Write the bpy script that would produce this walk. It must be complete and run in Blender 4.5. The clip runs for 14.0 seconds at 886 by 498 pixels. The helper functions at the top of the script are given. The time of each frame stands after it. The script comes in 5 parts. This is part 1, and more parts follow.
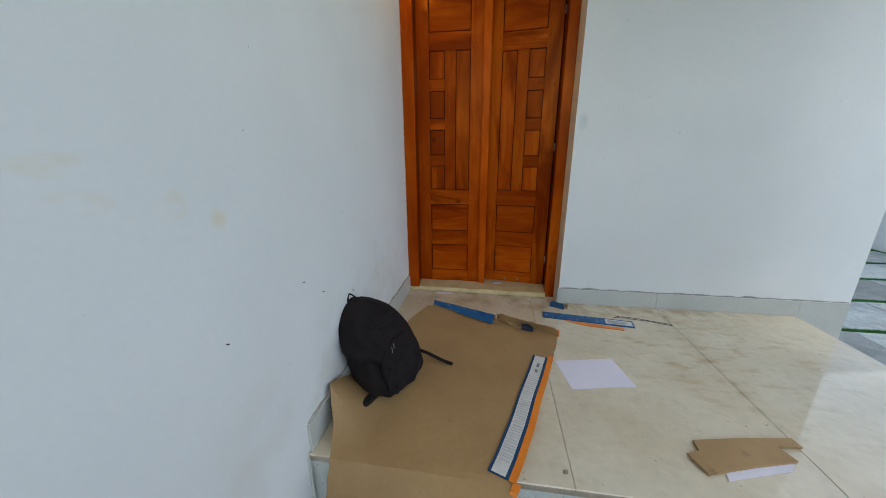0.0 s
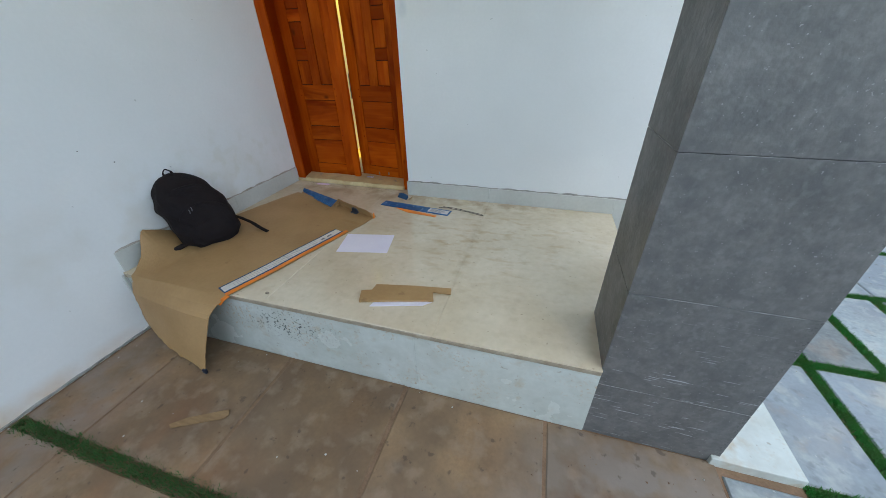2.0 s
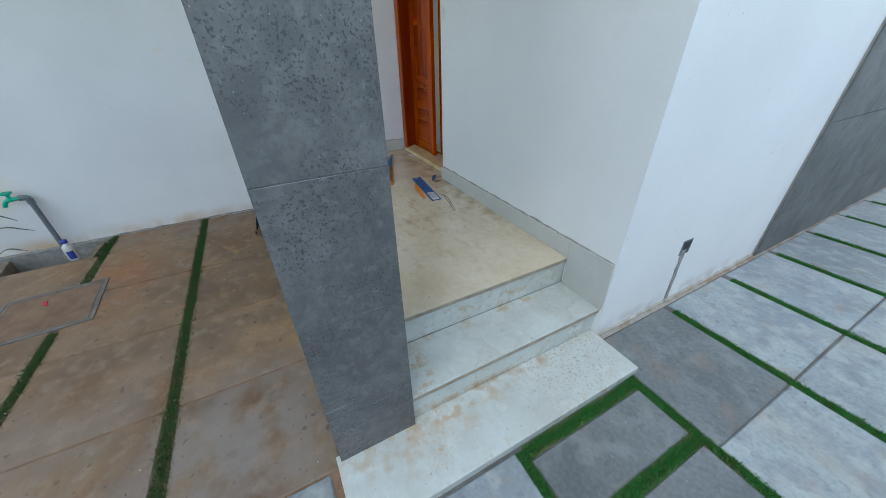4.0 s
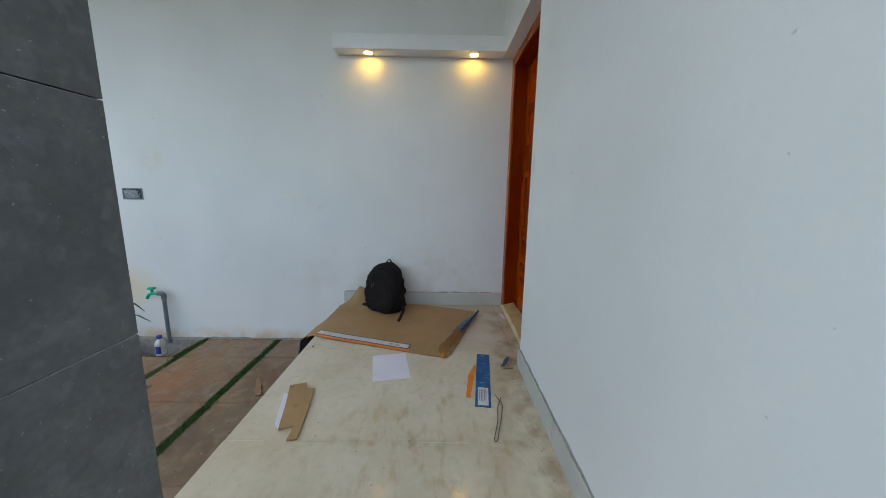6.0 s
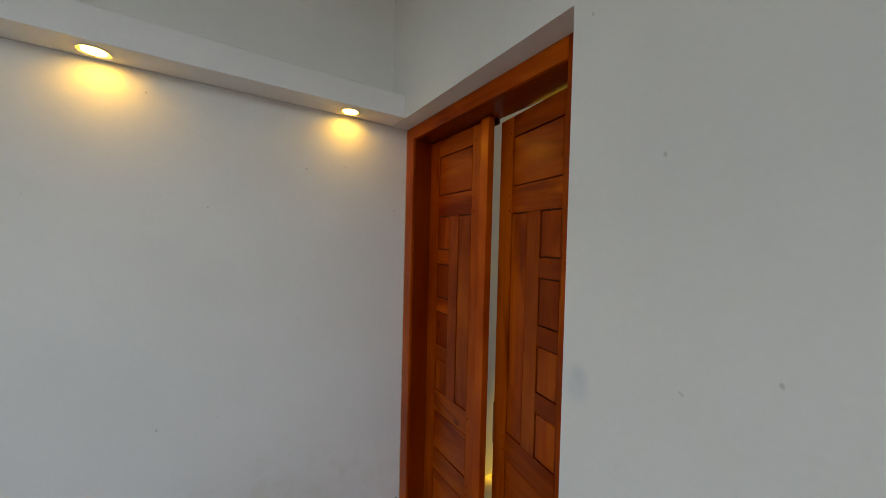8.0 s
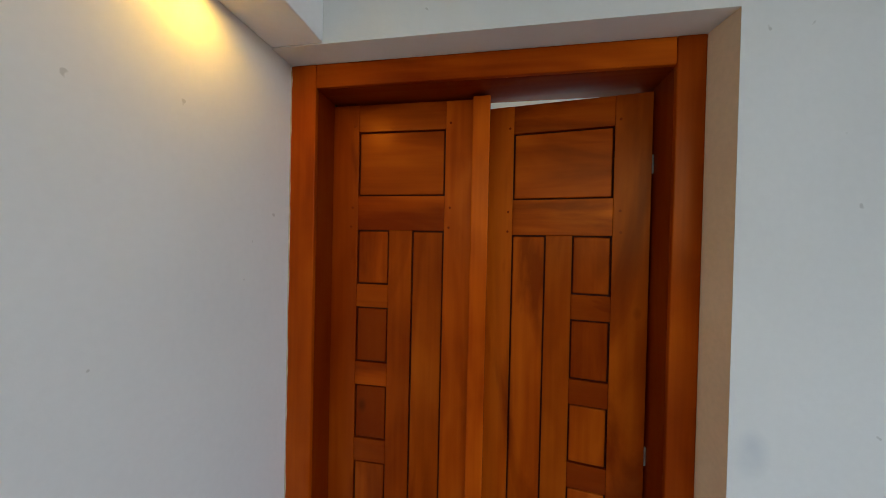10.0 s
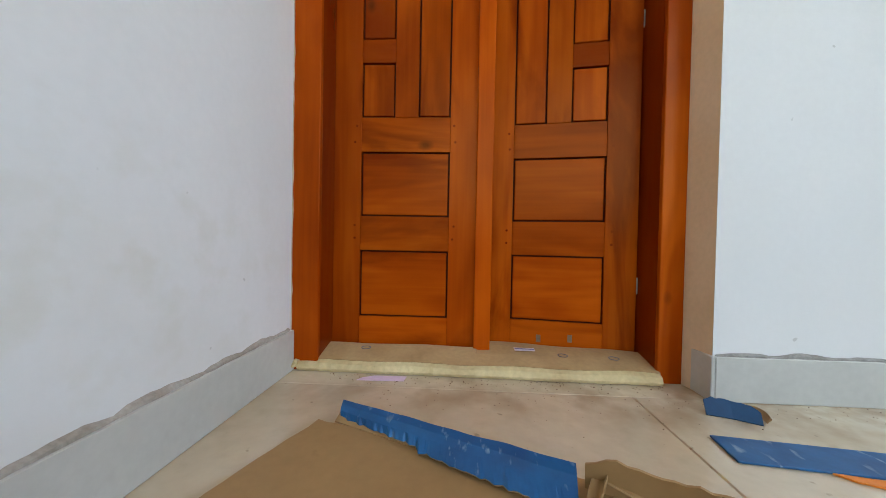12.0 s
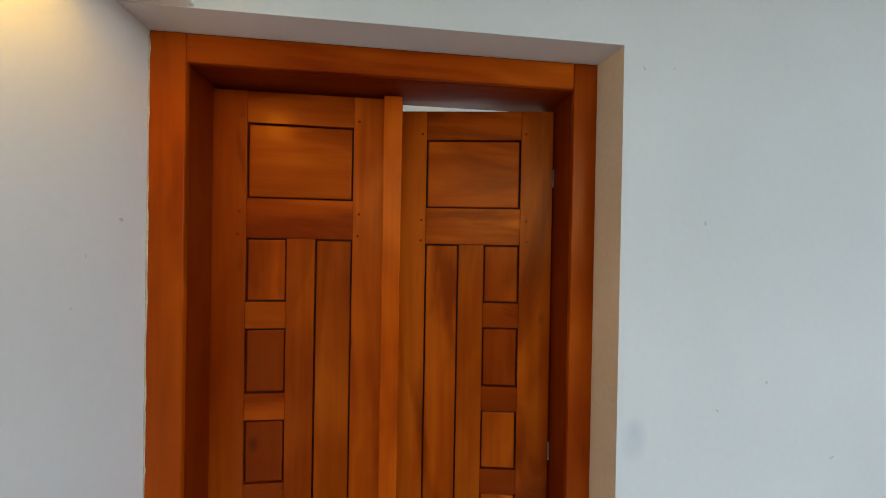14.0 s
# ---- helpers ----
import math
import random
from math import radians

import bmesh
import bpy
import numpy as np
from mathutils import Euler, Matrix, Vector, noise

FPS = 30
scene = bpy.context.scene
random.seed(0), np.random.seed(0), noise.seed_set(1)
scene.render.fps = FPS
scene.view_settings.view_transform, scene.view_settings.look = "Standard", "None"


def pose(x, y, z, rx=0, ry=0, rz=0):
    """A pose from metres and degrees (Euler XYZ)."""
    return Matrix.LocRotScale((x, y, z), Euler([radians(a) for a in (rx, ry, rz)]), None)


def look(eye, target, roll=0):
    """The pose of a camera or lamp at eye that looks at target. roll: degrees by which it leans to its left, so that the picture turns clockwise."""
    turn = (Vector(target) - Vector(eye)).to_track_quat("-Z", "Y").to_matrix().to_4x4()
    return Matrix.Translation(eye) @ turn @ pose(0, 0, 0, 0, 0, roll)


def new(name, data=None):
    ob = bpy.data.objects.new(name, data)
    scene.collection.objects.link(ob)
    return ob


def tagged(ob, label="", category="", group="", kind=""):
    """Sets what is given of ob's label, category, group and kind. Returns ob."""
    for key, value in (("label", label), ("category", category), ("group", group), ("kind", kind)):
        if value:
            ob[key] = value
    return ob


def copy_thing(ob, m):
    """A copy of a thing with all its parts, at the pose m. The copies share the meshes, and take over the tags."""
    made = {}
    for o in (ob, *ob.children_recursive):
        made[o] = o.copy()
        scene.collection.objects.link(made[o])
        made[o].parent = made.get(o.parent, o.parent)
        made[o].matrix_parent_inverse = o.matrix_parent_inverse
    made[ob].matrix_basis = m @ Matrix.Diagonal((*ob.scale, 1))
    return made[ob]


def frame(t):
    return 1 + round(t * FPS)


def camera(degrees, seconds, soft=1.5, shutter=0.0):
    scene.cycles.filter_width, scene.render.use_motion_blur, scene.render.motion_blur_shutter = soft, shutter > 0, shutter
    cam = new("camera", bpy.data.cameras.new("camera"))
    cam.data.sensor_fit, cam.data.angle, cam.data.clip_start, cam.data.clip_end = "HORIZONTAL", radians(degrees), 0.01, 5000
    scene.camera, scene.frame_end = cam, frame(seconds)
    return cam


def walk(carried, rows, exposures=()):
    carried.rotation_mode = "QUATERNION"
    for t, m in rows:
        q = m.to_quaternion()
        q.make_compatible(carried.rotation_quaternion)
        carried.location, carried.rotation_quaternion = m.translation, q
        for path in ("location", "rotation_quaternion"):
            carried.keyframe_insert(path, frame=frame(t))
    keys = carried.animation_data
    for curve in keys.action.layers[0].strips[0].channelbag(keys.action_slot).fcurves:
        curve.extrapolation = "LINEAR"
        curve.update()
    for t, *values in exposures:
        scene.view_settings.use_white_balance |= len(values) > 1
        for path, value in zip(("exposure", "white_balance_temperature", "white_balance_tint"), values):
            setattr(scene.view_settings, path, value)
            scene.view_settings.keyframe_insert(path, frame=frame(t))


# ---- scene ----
cam = camera(106.5, 14.0, soft=0.6)
PATH = [
    (0, (0.61, -2.227, 1.028), (0.328, -0.331, 0.46), -0.3),
    (0.5, (0.635, -2.252, 1.008), (0.37, -0.46, 0.16), -0.4),
    (1, (1.052, -2.262, 0.983), (0.738, -0.558, -0.016), -1.5),
    (1.5, (1.528, -2.263, 0.96), (1.142, -0.596, -0.074), -1.8),
    (2, (2.056, -2.284, 0.989), (1.558, -0.65, -0.052), -1.3),
    (2.2, (2.281, -2.284, 0.982), (1.721, -0.672, -0.061), -1.1),
    (3.25, (3.21, -1.88, 1.0), (1.985, -0.63, -0.05), -1.3),
    (4.3, (3.689, -1.111, 1.024), (2.092, -0.489, -0.007), -1.1),
    (4.5, (3.716, -0.988, 1.027), (2.062, -0.472, 0.028), -1.0),
    (5, (3.65, -0.723, 1.011), (1.885, -0.503, 0.097), -0.7),
    (5.5, (3.366, -0.554, 1.01), (1.463, -0.491, 0.398), 0.3),
    (6, (2.963, -0.495, 1.048), (0.994, -0.477, 0.701), 1.0),
    (6.5, (2.59, -0.529, 1.138), (0.598, -0.435, 0.987), 1.5),
    (7, (2.253, -0.554, 1.28), (0.28, -0.236, 1.22), 1.7),
    (7.5, (1.942, -0.687, 1.439), (0.065, 0.002, 1.398), 1.1),
    (8, (1.626, -0.718, 1.53), (-0.052, 0.369, 1.487), 1.4),
    (9.15, (0.96, -0.8, 1.59), (0.05, 0.97, 1.57), 0.9),
    (10.3, (0.504, -0.773, 1.62), (0.322, 1.219, 1.605), 1.0),
    (10.5, (0.455, -0.705, 1.543), (0.363, 1.293, 1.539), 0.7),
    (11, (0.457, -0.529, 0.937), (0.428, 1.47, 0.958), 0.8),
    (11.5, (0.473, -0.691, 0.355), (0.379, 1.307, 0.311), 1.4),
    (11.7, (0.462, -0.81, 0.277), (0.374, 1.187, 0.24), 1.3),
    (12, (0.477, -0.83, 0.367), (0.374, 1.167, 0.334), 1.1),
    (12.5, (0.532, -0.612, 0.914), (0.441, 1.386, 0.906), 0.6),
    (13, (0.558, -0.727, 1.492), (0.592, 1.273, 1.496), 1.1),
    (13.5, (0.578, -0.819, 1.644), (0.695, 1.178, 1.643), 1.1),
    (14, (0.594, -0.735, 1.644), (0.802, 1.254, 1.633), 1.0),
]
walk(cam, [(t, look(e, g, r)) for t, e, g, r in PATH], exposures=[(0, 0.8, 6250, 2), (0.6, 0.96, 6250, 2), (2.2, 0.92, 6050, 1), (4.5, 0.65, 5950, 0), (6, 0.58, 6150, 2), (7, 0.40, 6450, 5), (8, 0.40, 6900, 7), (10.5, 1.0, 6250, 6), (11, 1.3, 6350, 7), (11.5, 1.55, 6550, 6), (12, 1.5, 6450, 4), (12.5, 1.35, 6350, 6), (13, 1.4, 6300, 6), (13.5, 1.22, 6250, 5), (14, 1.12, 6250, 3)])

# ---- world and light ----
world = bpy.data.worlds.new("sky")
scene.world = world
world.use_nodes = True
wn = world.node_tree.nodes
sky = wn.new("ShaderNodeTexSky")
sky.sky_type = "NISHITA"
sky.sun_disc = False
sky.sun_elevation, sky.sun_rotation = radians(58), radians(146)
sky.dust_density = 1.2
world.node_tree.links.new(sky.outputs[0], wn["Background"].inputs[0])
wn["Background"].inputs[1].default_value = 0.15

sun = new("sun", bpy.data.lights.new("sun", "SUN"))
sun.data.energy, sun.data.angle, sun.data.color = 1.5, radians(150), (1.0, 0.97, 0.93)
sun.matrix_world = look((2.4, -3.6, 7.0), (0, 0, 0))


# ---- materials ----
def material(name, color, rough=0.6, color2=None, scale=8.0, fine=0.06, fine_scale=120.0, bump=0.15, bump_scale=90.0,
             metal=0.0, rough_var=0.1, detail=5.0, stretch=(1, 1, 1), contrast=(0.35, 0.7), island=0.0, coat=0.0):
    """A principled material with a broad and a fine variation, and relief."""
    m = bpy.data.materials.new(name)
    m.use_nodes = True
    nt = m.node_tree
    N, L = nt.nodes, nt.links
    b = N["Principled BSDF"]
    geo = N.new("ShaderNodeNewGeometry")
    mp = N.new("ShaderNodeMapping")
    mp.inputs["Scale"].default_value = stretch
    L.new(geo.outputs["Position"], mp.inputs["Vector"])
    n1 = N.new("ShaderNodeTexNoise")
    n1.inputs["Scale"].default_value, n1.inputs["Detail"].default_value = scale, detail
    L.new(mp.outputs[0], n1.inputs["Vector"])
    n2 = N.new("ShaderNodeTexNoise")
    n2.inputs["Scale"].default_value, n2.inputs["Detail"].default_value = fine_scale, 3
    L.new(mp.outputs[0], n2.inputs["Vector"])
    r = N.new("ShaderNodeMapRange")
    r.inputs[1].default_value, r.inputs[2].default_value = contrast
    L.new(n1.outputs["Fac"], r.inputs[0])
    mix = N.new("ShaderNodeMix")
    mix.data_type = "RGBA"
    c2 = color2 or tuple(c * 0.85 for c in color)
    mix.inputs[6].default_value, mix.inputs[7].default_value = (*color, 1), (*c2, 1)
    L.new(r.outputs[0], mix.inputs[0])
    hs = N.new("ShaderNodeHueSaturation")
    L.new(mix.outputs[2], hs.inputs["Color"])
    v = N.new("ShaderNodeMapRange")
    v.inputs[1].default_value, v.inputs[2].default_value = 0.25, 0.75
    v.inputs[3].default_value, v.inputs[4].default_value = 1 - fine, 1 + fine
    L.new(n2.outputs["Fac"], v.inputs[0])
    last = v.outputs[0]
    if island:
        oi = N.new("ShaderNodeObjectInfo")
        w = N.new("ShaderNodeMapRange")
        w.inputs[3].default_value, w.inputs[4].default_value = 1 - island, 1 + island
        L.new(oi.outputs["Random"], w.inputs[0])
        mu = N.new("ShaderNodeMath")
        mu.operation = "MULTIPLY"
        L.new(last, mu.inputs[0])
        L.new(w.outputs[0], mu.inputs[1])
        last = mu.outputs[0]
    L.new(last, hs.inputs["Value"])
    L.new(hs.outputs[0], b.inputs["Base Color"])
    rr = N.new("ShaderNodeMapRange")
    rr.inputs[3].default_value, rr.inputs[4].default_value = max(rough - rough_var, 0.02), min(rough + rough_var, 1)
    L.new(n1.outputs["Fac"], rr.inputs[0])
    L.new(rr.outputs[0], b.inputs["Roughness"])
    b.inputs["Metallic"].default_value = metal
    b.inputs["Coat Weight"].default_value = coat
    if bump:
        n3 = N.new("ShaderNodeTexNoise")
        n3.inputs["Scale"].default_value, n3.inputs["Detail"].default_value = bump_scale, 4
        L.new(mp.outputs[0], n3.inputs["Vector"])
        bp = N.new("ShaderNodeBump")
        bp.inputs["Strength"].default_value, bp.inputs["Distance"].default_value = bump, 0.004
        L.new(n3.outputs["Fac"], bp.inputs["Height"])
        L.new(bp.outputs[0], b.inputs["Normal"])
    return m


def overlay(m, color, mask, strength=1.0):
    """Lays a stain colour over a material, by a mask socket made by mask(nodes, links, position)."""
    nt = m.node_tree
    N, L = nt.nodes, nt.links
    b = N["Principled BSDF"]
    src = b.inputs["Base Color"].links[0].from_socket
    geo = N.new("ShaderNodeNewGeometry")
    fac = mask(N, L, geo.outputs["Position"])
    mu = N.new("ShaderNodeMath")
    mu.operation = "MULTIPLY"
    mu.use_clamp = True
    mu.inputs[1].default_value = strength
    L.new(fac, mu.inputs[0])
    mix = N.new("ShaderNodeMix")
    mix.data_type = "RGBA"
    mix.inputs[7].default_value = (*color, 1)
    L.new(mu.outputs[0], mix.inputs[0])
    L.new(src, mix.inputs[6])
    L.new(mix.outputs[2], b.inputs["Base Color"])
    return m


def blot(scale, low, high, detail=6.0, centre=None, radius=(1, 1, 1), squash=(1, 1, 1)):
    """A mask of noise between two thresholds, held to an ellipsoid where a centre is given."""
    def mask(N, L, pos):
        mp = N.new("ShaderNodeMapping")
        mp.inputs["Scale"].default_value = squash
        L.new(pos, mp.inputs["Vector"])
        n = N.new("ShaderNodeTexNoise")
        n.inputs["Scale"].default_value, n.inputs["Detail"].default_value = scale, detail
        L.new(mp.outputs[0], n.inputs["Vector"])
        r = N.new("ShaderNodeMapRange")
        r.inputs[1].default_value, r.inputs[2].default_value = low, high
        L.new(n.outputs["Fac"], r.inputs[0])
        if centre is None:
            return r.outputs[0]
        sub = N.new("ShaderNodeVectorMath")
        sub.operation = "SUBTRACT"
        sub.inputs[1].default_value = centre
        L.new(pos, sub.inputs[0])
        dv = N.new("ShaderNodeVectorMath")
        dv.operation = "DIVIDE"
        dv.inputs[1].default_value = radius
        L.new(sub.outputs[0], dv.inputs[0])
        ln = N.new("ShaderNodeVectorMath")
        ln.operation = "LENGTH"
        L.new(dv.outputs[0], ln.inputs[0])
        f = N.new("ShaderNodeMapRange")
        f.inputs[1].default_value, f.inputs[2].default_value = 1.0, 0.3
        L.new(ln.outputs["Value"], f.inputs[0])
        mu = N.new("ShaderNodeMath")
        mu.operation = "MULTIPLY"
        L.new(f.outputs[0], mu.inputs[0])
        L.new(r.outputs[0], mu.inputs[1])
        return mu.outputs[0]
    return mask


M_WALL = material("white_wall_paint", (0.78, 0.78, 0.76), 0.75, (0.72, 0.72, 0.70), 1.6, 0.015, 60, 0.05, 140, rough_var=0.05)
M_CEIL = material("ceiling_paint", (0.78, 0.77, 0.75), 0.85, (0.74, 0.73, 0.7), 1.2, 0.01, 60, 0.05)
M_TILE = material("cream_marble_tile", (0.64, 0.56, 0.415), 0.04, (0.55, 0.46, 0.315), 3.2, 0.05, 30, 0.006, 30, rough_var=0.02, contrast=(0.4, 0.75))
M_STEP = material("white_marble_step", (0.545, 0.58, 0.545), 0.25, (0.47, 0.495, 0.45), 4.0, 0.05, 40, 0.05, 60, rough_var=0.1)
M_TILE.node_tree.nodes["Principled BSDF"].inputs["Specular IOR Level"].default_value = 0.75
M_SKIRT = material("grey_skirting_tile", (0.55, 0.55, 0.505), 0.35, (0.47, 0.47, 0.43), 3.0, 0.04, 60, 0.04)
M_MORTAR = material("grey_mortar", (0.33, 0.32, 0.29), 0.95, (0.22, 0.21, 0.19), 30, 0.2, 200, 0.8, 90)
M_GROUT = material("pale_grout", (0.42, 0.42, 0.41), 0.9, (0.16, 0.16, 0.16), 7, 0.1, 90, 0.1, contrast=(0.42, 0.6))
M_EDGE = material("sawn_tile_edge", (0.36, 0.31, 0.23), 0.55, (0.26, 0.21, 0.15), 20, 0.1, 150, 0.2)
M_COL = material("grey_column_tile", (0.150, 0.148, 0.142), 0.45, (0.104, 0.102, 0.098), 5.0, 0.16, 70, 0.35, 60, rough_var=0.12)
# near-black teak: the shade of grooves and recesses is put into its colour
M_WOODD = material("teak_recess_shade", (0.05, 0.008, 0.0012), 0.5, (0.03, 0.005, 0.0008), 3, 0.1, 30, 0.05, 60, stretch=(9, 9, 1))
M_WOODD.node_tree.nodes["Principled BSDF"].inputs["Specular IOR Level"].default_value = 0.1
M_STONE_L = material("tan_stone_slab", (0.275, 0.178, 0.09), 0.75, (0.19, 0.112, 0.056), 3.2, 0.12, 70, 0.3, 45, island=0.2)
M_STONE_R = material("blue_grey_stone_slab", (0.30, 0.335, 0.335), 0.45, (0.21, 0.235, 0.24), 2.4, 0.18, 55, 0.3, 45, island=0.28)
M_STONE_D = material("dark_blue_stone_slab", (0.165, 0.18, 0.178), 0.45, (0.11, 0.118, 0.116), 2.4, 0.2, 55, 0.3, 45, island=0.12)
M_JOINT = material("brown_cement_joint", (0.235, 0.15, 0.09), 0.9, (0.17, 0.105, 0.06), 12, 0.15, 120, 0.5, 70)
M_EARTH = material("red_earth", (0.20, 0.12, 0.07), 0.95, (0.13, 0.075, 0.045), 6, 0.2, 90, 0.8, 40)
# same turf twice; the darker green has the shade before the porch put in
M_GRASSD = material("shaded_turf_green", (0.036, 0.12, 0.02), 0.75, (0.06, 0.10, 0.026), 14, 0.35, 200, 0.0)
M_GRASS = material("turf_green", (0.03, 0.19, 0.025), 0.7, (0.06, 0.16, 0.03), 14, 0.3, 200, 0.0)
M_CARD = material("brown_cardboard", (0.38, 0.235, 0.098), 0.62, (0.31, 0.185, 0.074), 3.0, 0.05, 60, 0.1, 60)
M_BLUE = material("blue_print", (0.006, 0.105, 0.28), 0.45, (0.005, 0.07, 0.2), 12, 0.06, 80, 0.05)
M_BLACK = material("black_nylon", (0.009, 0.0065, 0.007), 0.85, (0.016, 0.012, 0.012), 12, 0.25, 300, 0.4, 300)
M_BLACK.node_tree.nodes["Principled BSDF"].inputs["Specular IOR Level"].default_value = 0.2
M_PAPER = material("white_paper", (0.72, 0.68, 0.74), 0.8, (0.68, 0.63, 0.71), 6, 0.02, 100, 0.03)


M_BLUED = material("dark_blue_print", (0.004, 0.055, 0.14), 0.5, (0.003, 0.04, 0.105), 12, 0.08, 80, 0.05)
M_INKL = material("pale_grey_ink", (0.43, 0.43, 0.42), 0.6, (0.36, 0.36, 0.37), 30)
M_NAVY = material("dark_navy_print", (0.008, 0.014, 0.03), 0.5, (0.006, 0.009, 0.018), 10, 0.2, 90, 0.1)
M_ORANGE = material("orange_print", (0.75, 0.22, 0.012), 0.5, (0.65, 0.18, 0.01), 9, 0.06, 90, 0.05)
M_WHITEP = material("white_print", (0.62, 0.60, 0.56), 0.55, (0.52, 0.5, 0.46), 14, 0.06, 90, 0.05)
M_INK = material("grey_ink", (0.20, 0.20, 0.22), 0.6, (0.14, 0.14, 0.16), 30)
M_FOAM = material("cream_foam_wrap", (0.68, 0.58, 0.32), 0.8, (0.48, 0.35, 0.17), 7, 0.1, 80, 0.5, 40)
M_COVER = material("buff_paper", (0.50, 0.35, 0.17), 0.8, (0.41, 0.27, 0.12), 9, 0.08, 80, 0.15)
M_PVC = material("grey_plastic_pipe", (0.17, 0.19, 0.21), 0.45, (0.13, 0.145, 0.16), 14, 0.1, 90, 0.1)
M_GREEN = material("green_plastic", (0.01, 0.42, 0.25), 0.35, (0.01, 0.36, 0.21), 14, 0.05, 90, 0.03)
M_PLASTICW = material("white_plastic", (0.6, 0.6, 0.58), 0.4, (0.5, 0.48, 0.44), 12, 0.06, 90, 0.05)
M_BLUEL = material("blue_label", (0.03, 0.05, 0.3), 0.5)
M_LEAF = material("dull_green_leaf", (0.10, 0.115, 0.06), 0.6, (0.06, 0.065, 0.035), 20, 0.2, 90, 0.0)
M_STEM = material("dry_stem", (0.26, 0.26, 0.23), 0.8, (0.18, 0.17, 0.14), 20)
M_TARP = material("black_plastic_sheet", (0.006, 0.0065, 0.008), 0.75, (0.010, 0.011, 0.013), 3, 0.2, 60, 0.3, 20)
M_BLOCK = material("rough_grey_stone", (0.16, 0.158, 0.148), 0.85, (0.10, 0.097, 0.09), 6, 0.15, 60, 0.6, 40, island=0.18)
M_PLASTER = material("raw_cement_plaster", (0.24, 0.25, 0.26), 0.95, (0.18, 0.185, 0.19), 3, 0.1, 60, 0.4, 40)
M_FILM = material("grey_film", (0.30, 0.33, 0.36), 0.25, (0.16, 0.18, 0.2), 40, 0.2, 90, 0.4, 50)
M_PINK = material("pink_paper", (0.72, 0.55, 0.70), 0.8)
# near-black for flat plates that stand for the shaded hollows of wall boxes
M_DARKHOLE = material("shaded_box_hollow", (0.03, 0.034, 0.04), 0.6, (0.02, 0.022, 0.026), 20)
M_WIRE = material("thin_dark_wire", (0.05, 0.04, 0.03), 0.5)
M_PALEWOOD = material("pale_wood_strip", (0.29, 0.185, 0.085), 0.75, (0.22, 0.135, 0.06), 10, 0.1, 80, 0.2, stretch=(1, 8, 8))
M_FOL = material("hedge_leaf", (0.05, 0.11, 0.025), 0.55, (0.08, 0.14, 0.03), 9, 0.3, 60, 0.0)
M_TARP.node_tree.nodes["Principled BSDF"].inputs["Specular IOR Level"].default_value = 0.12


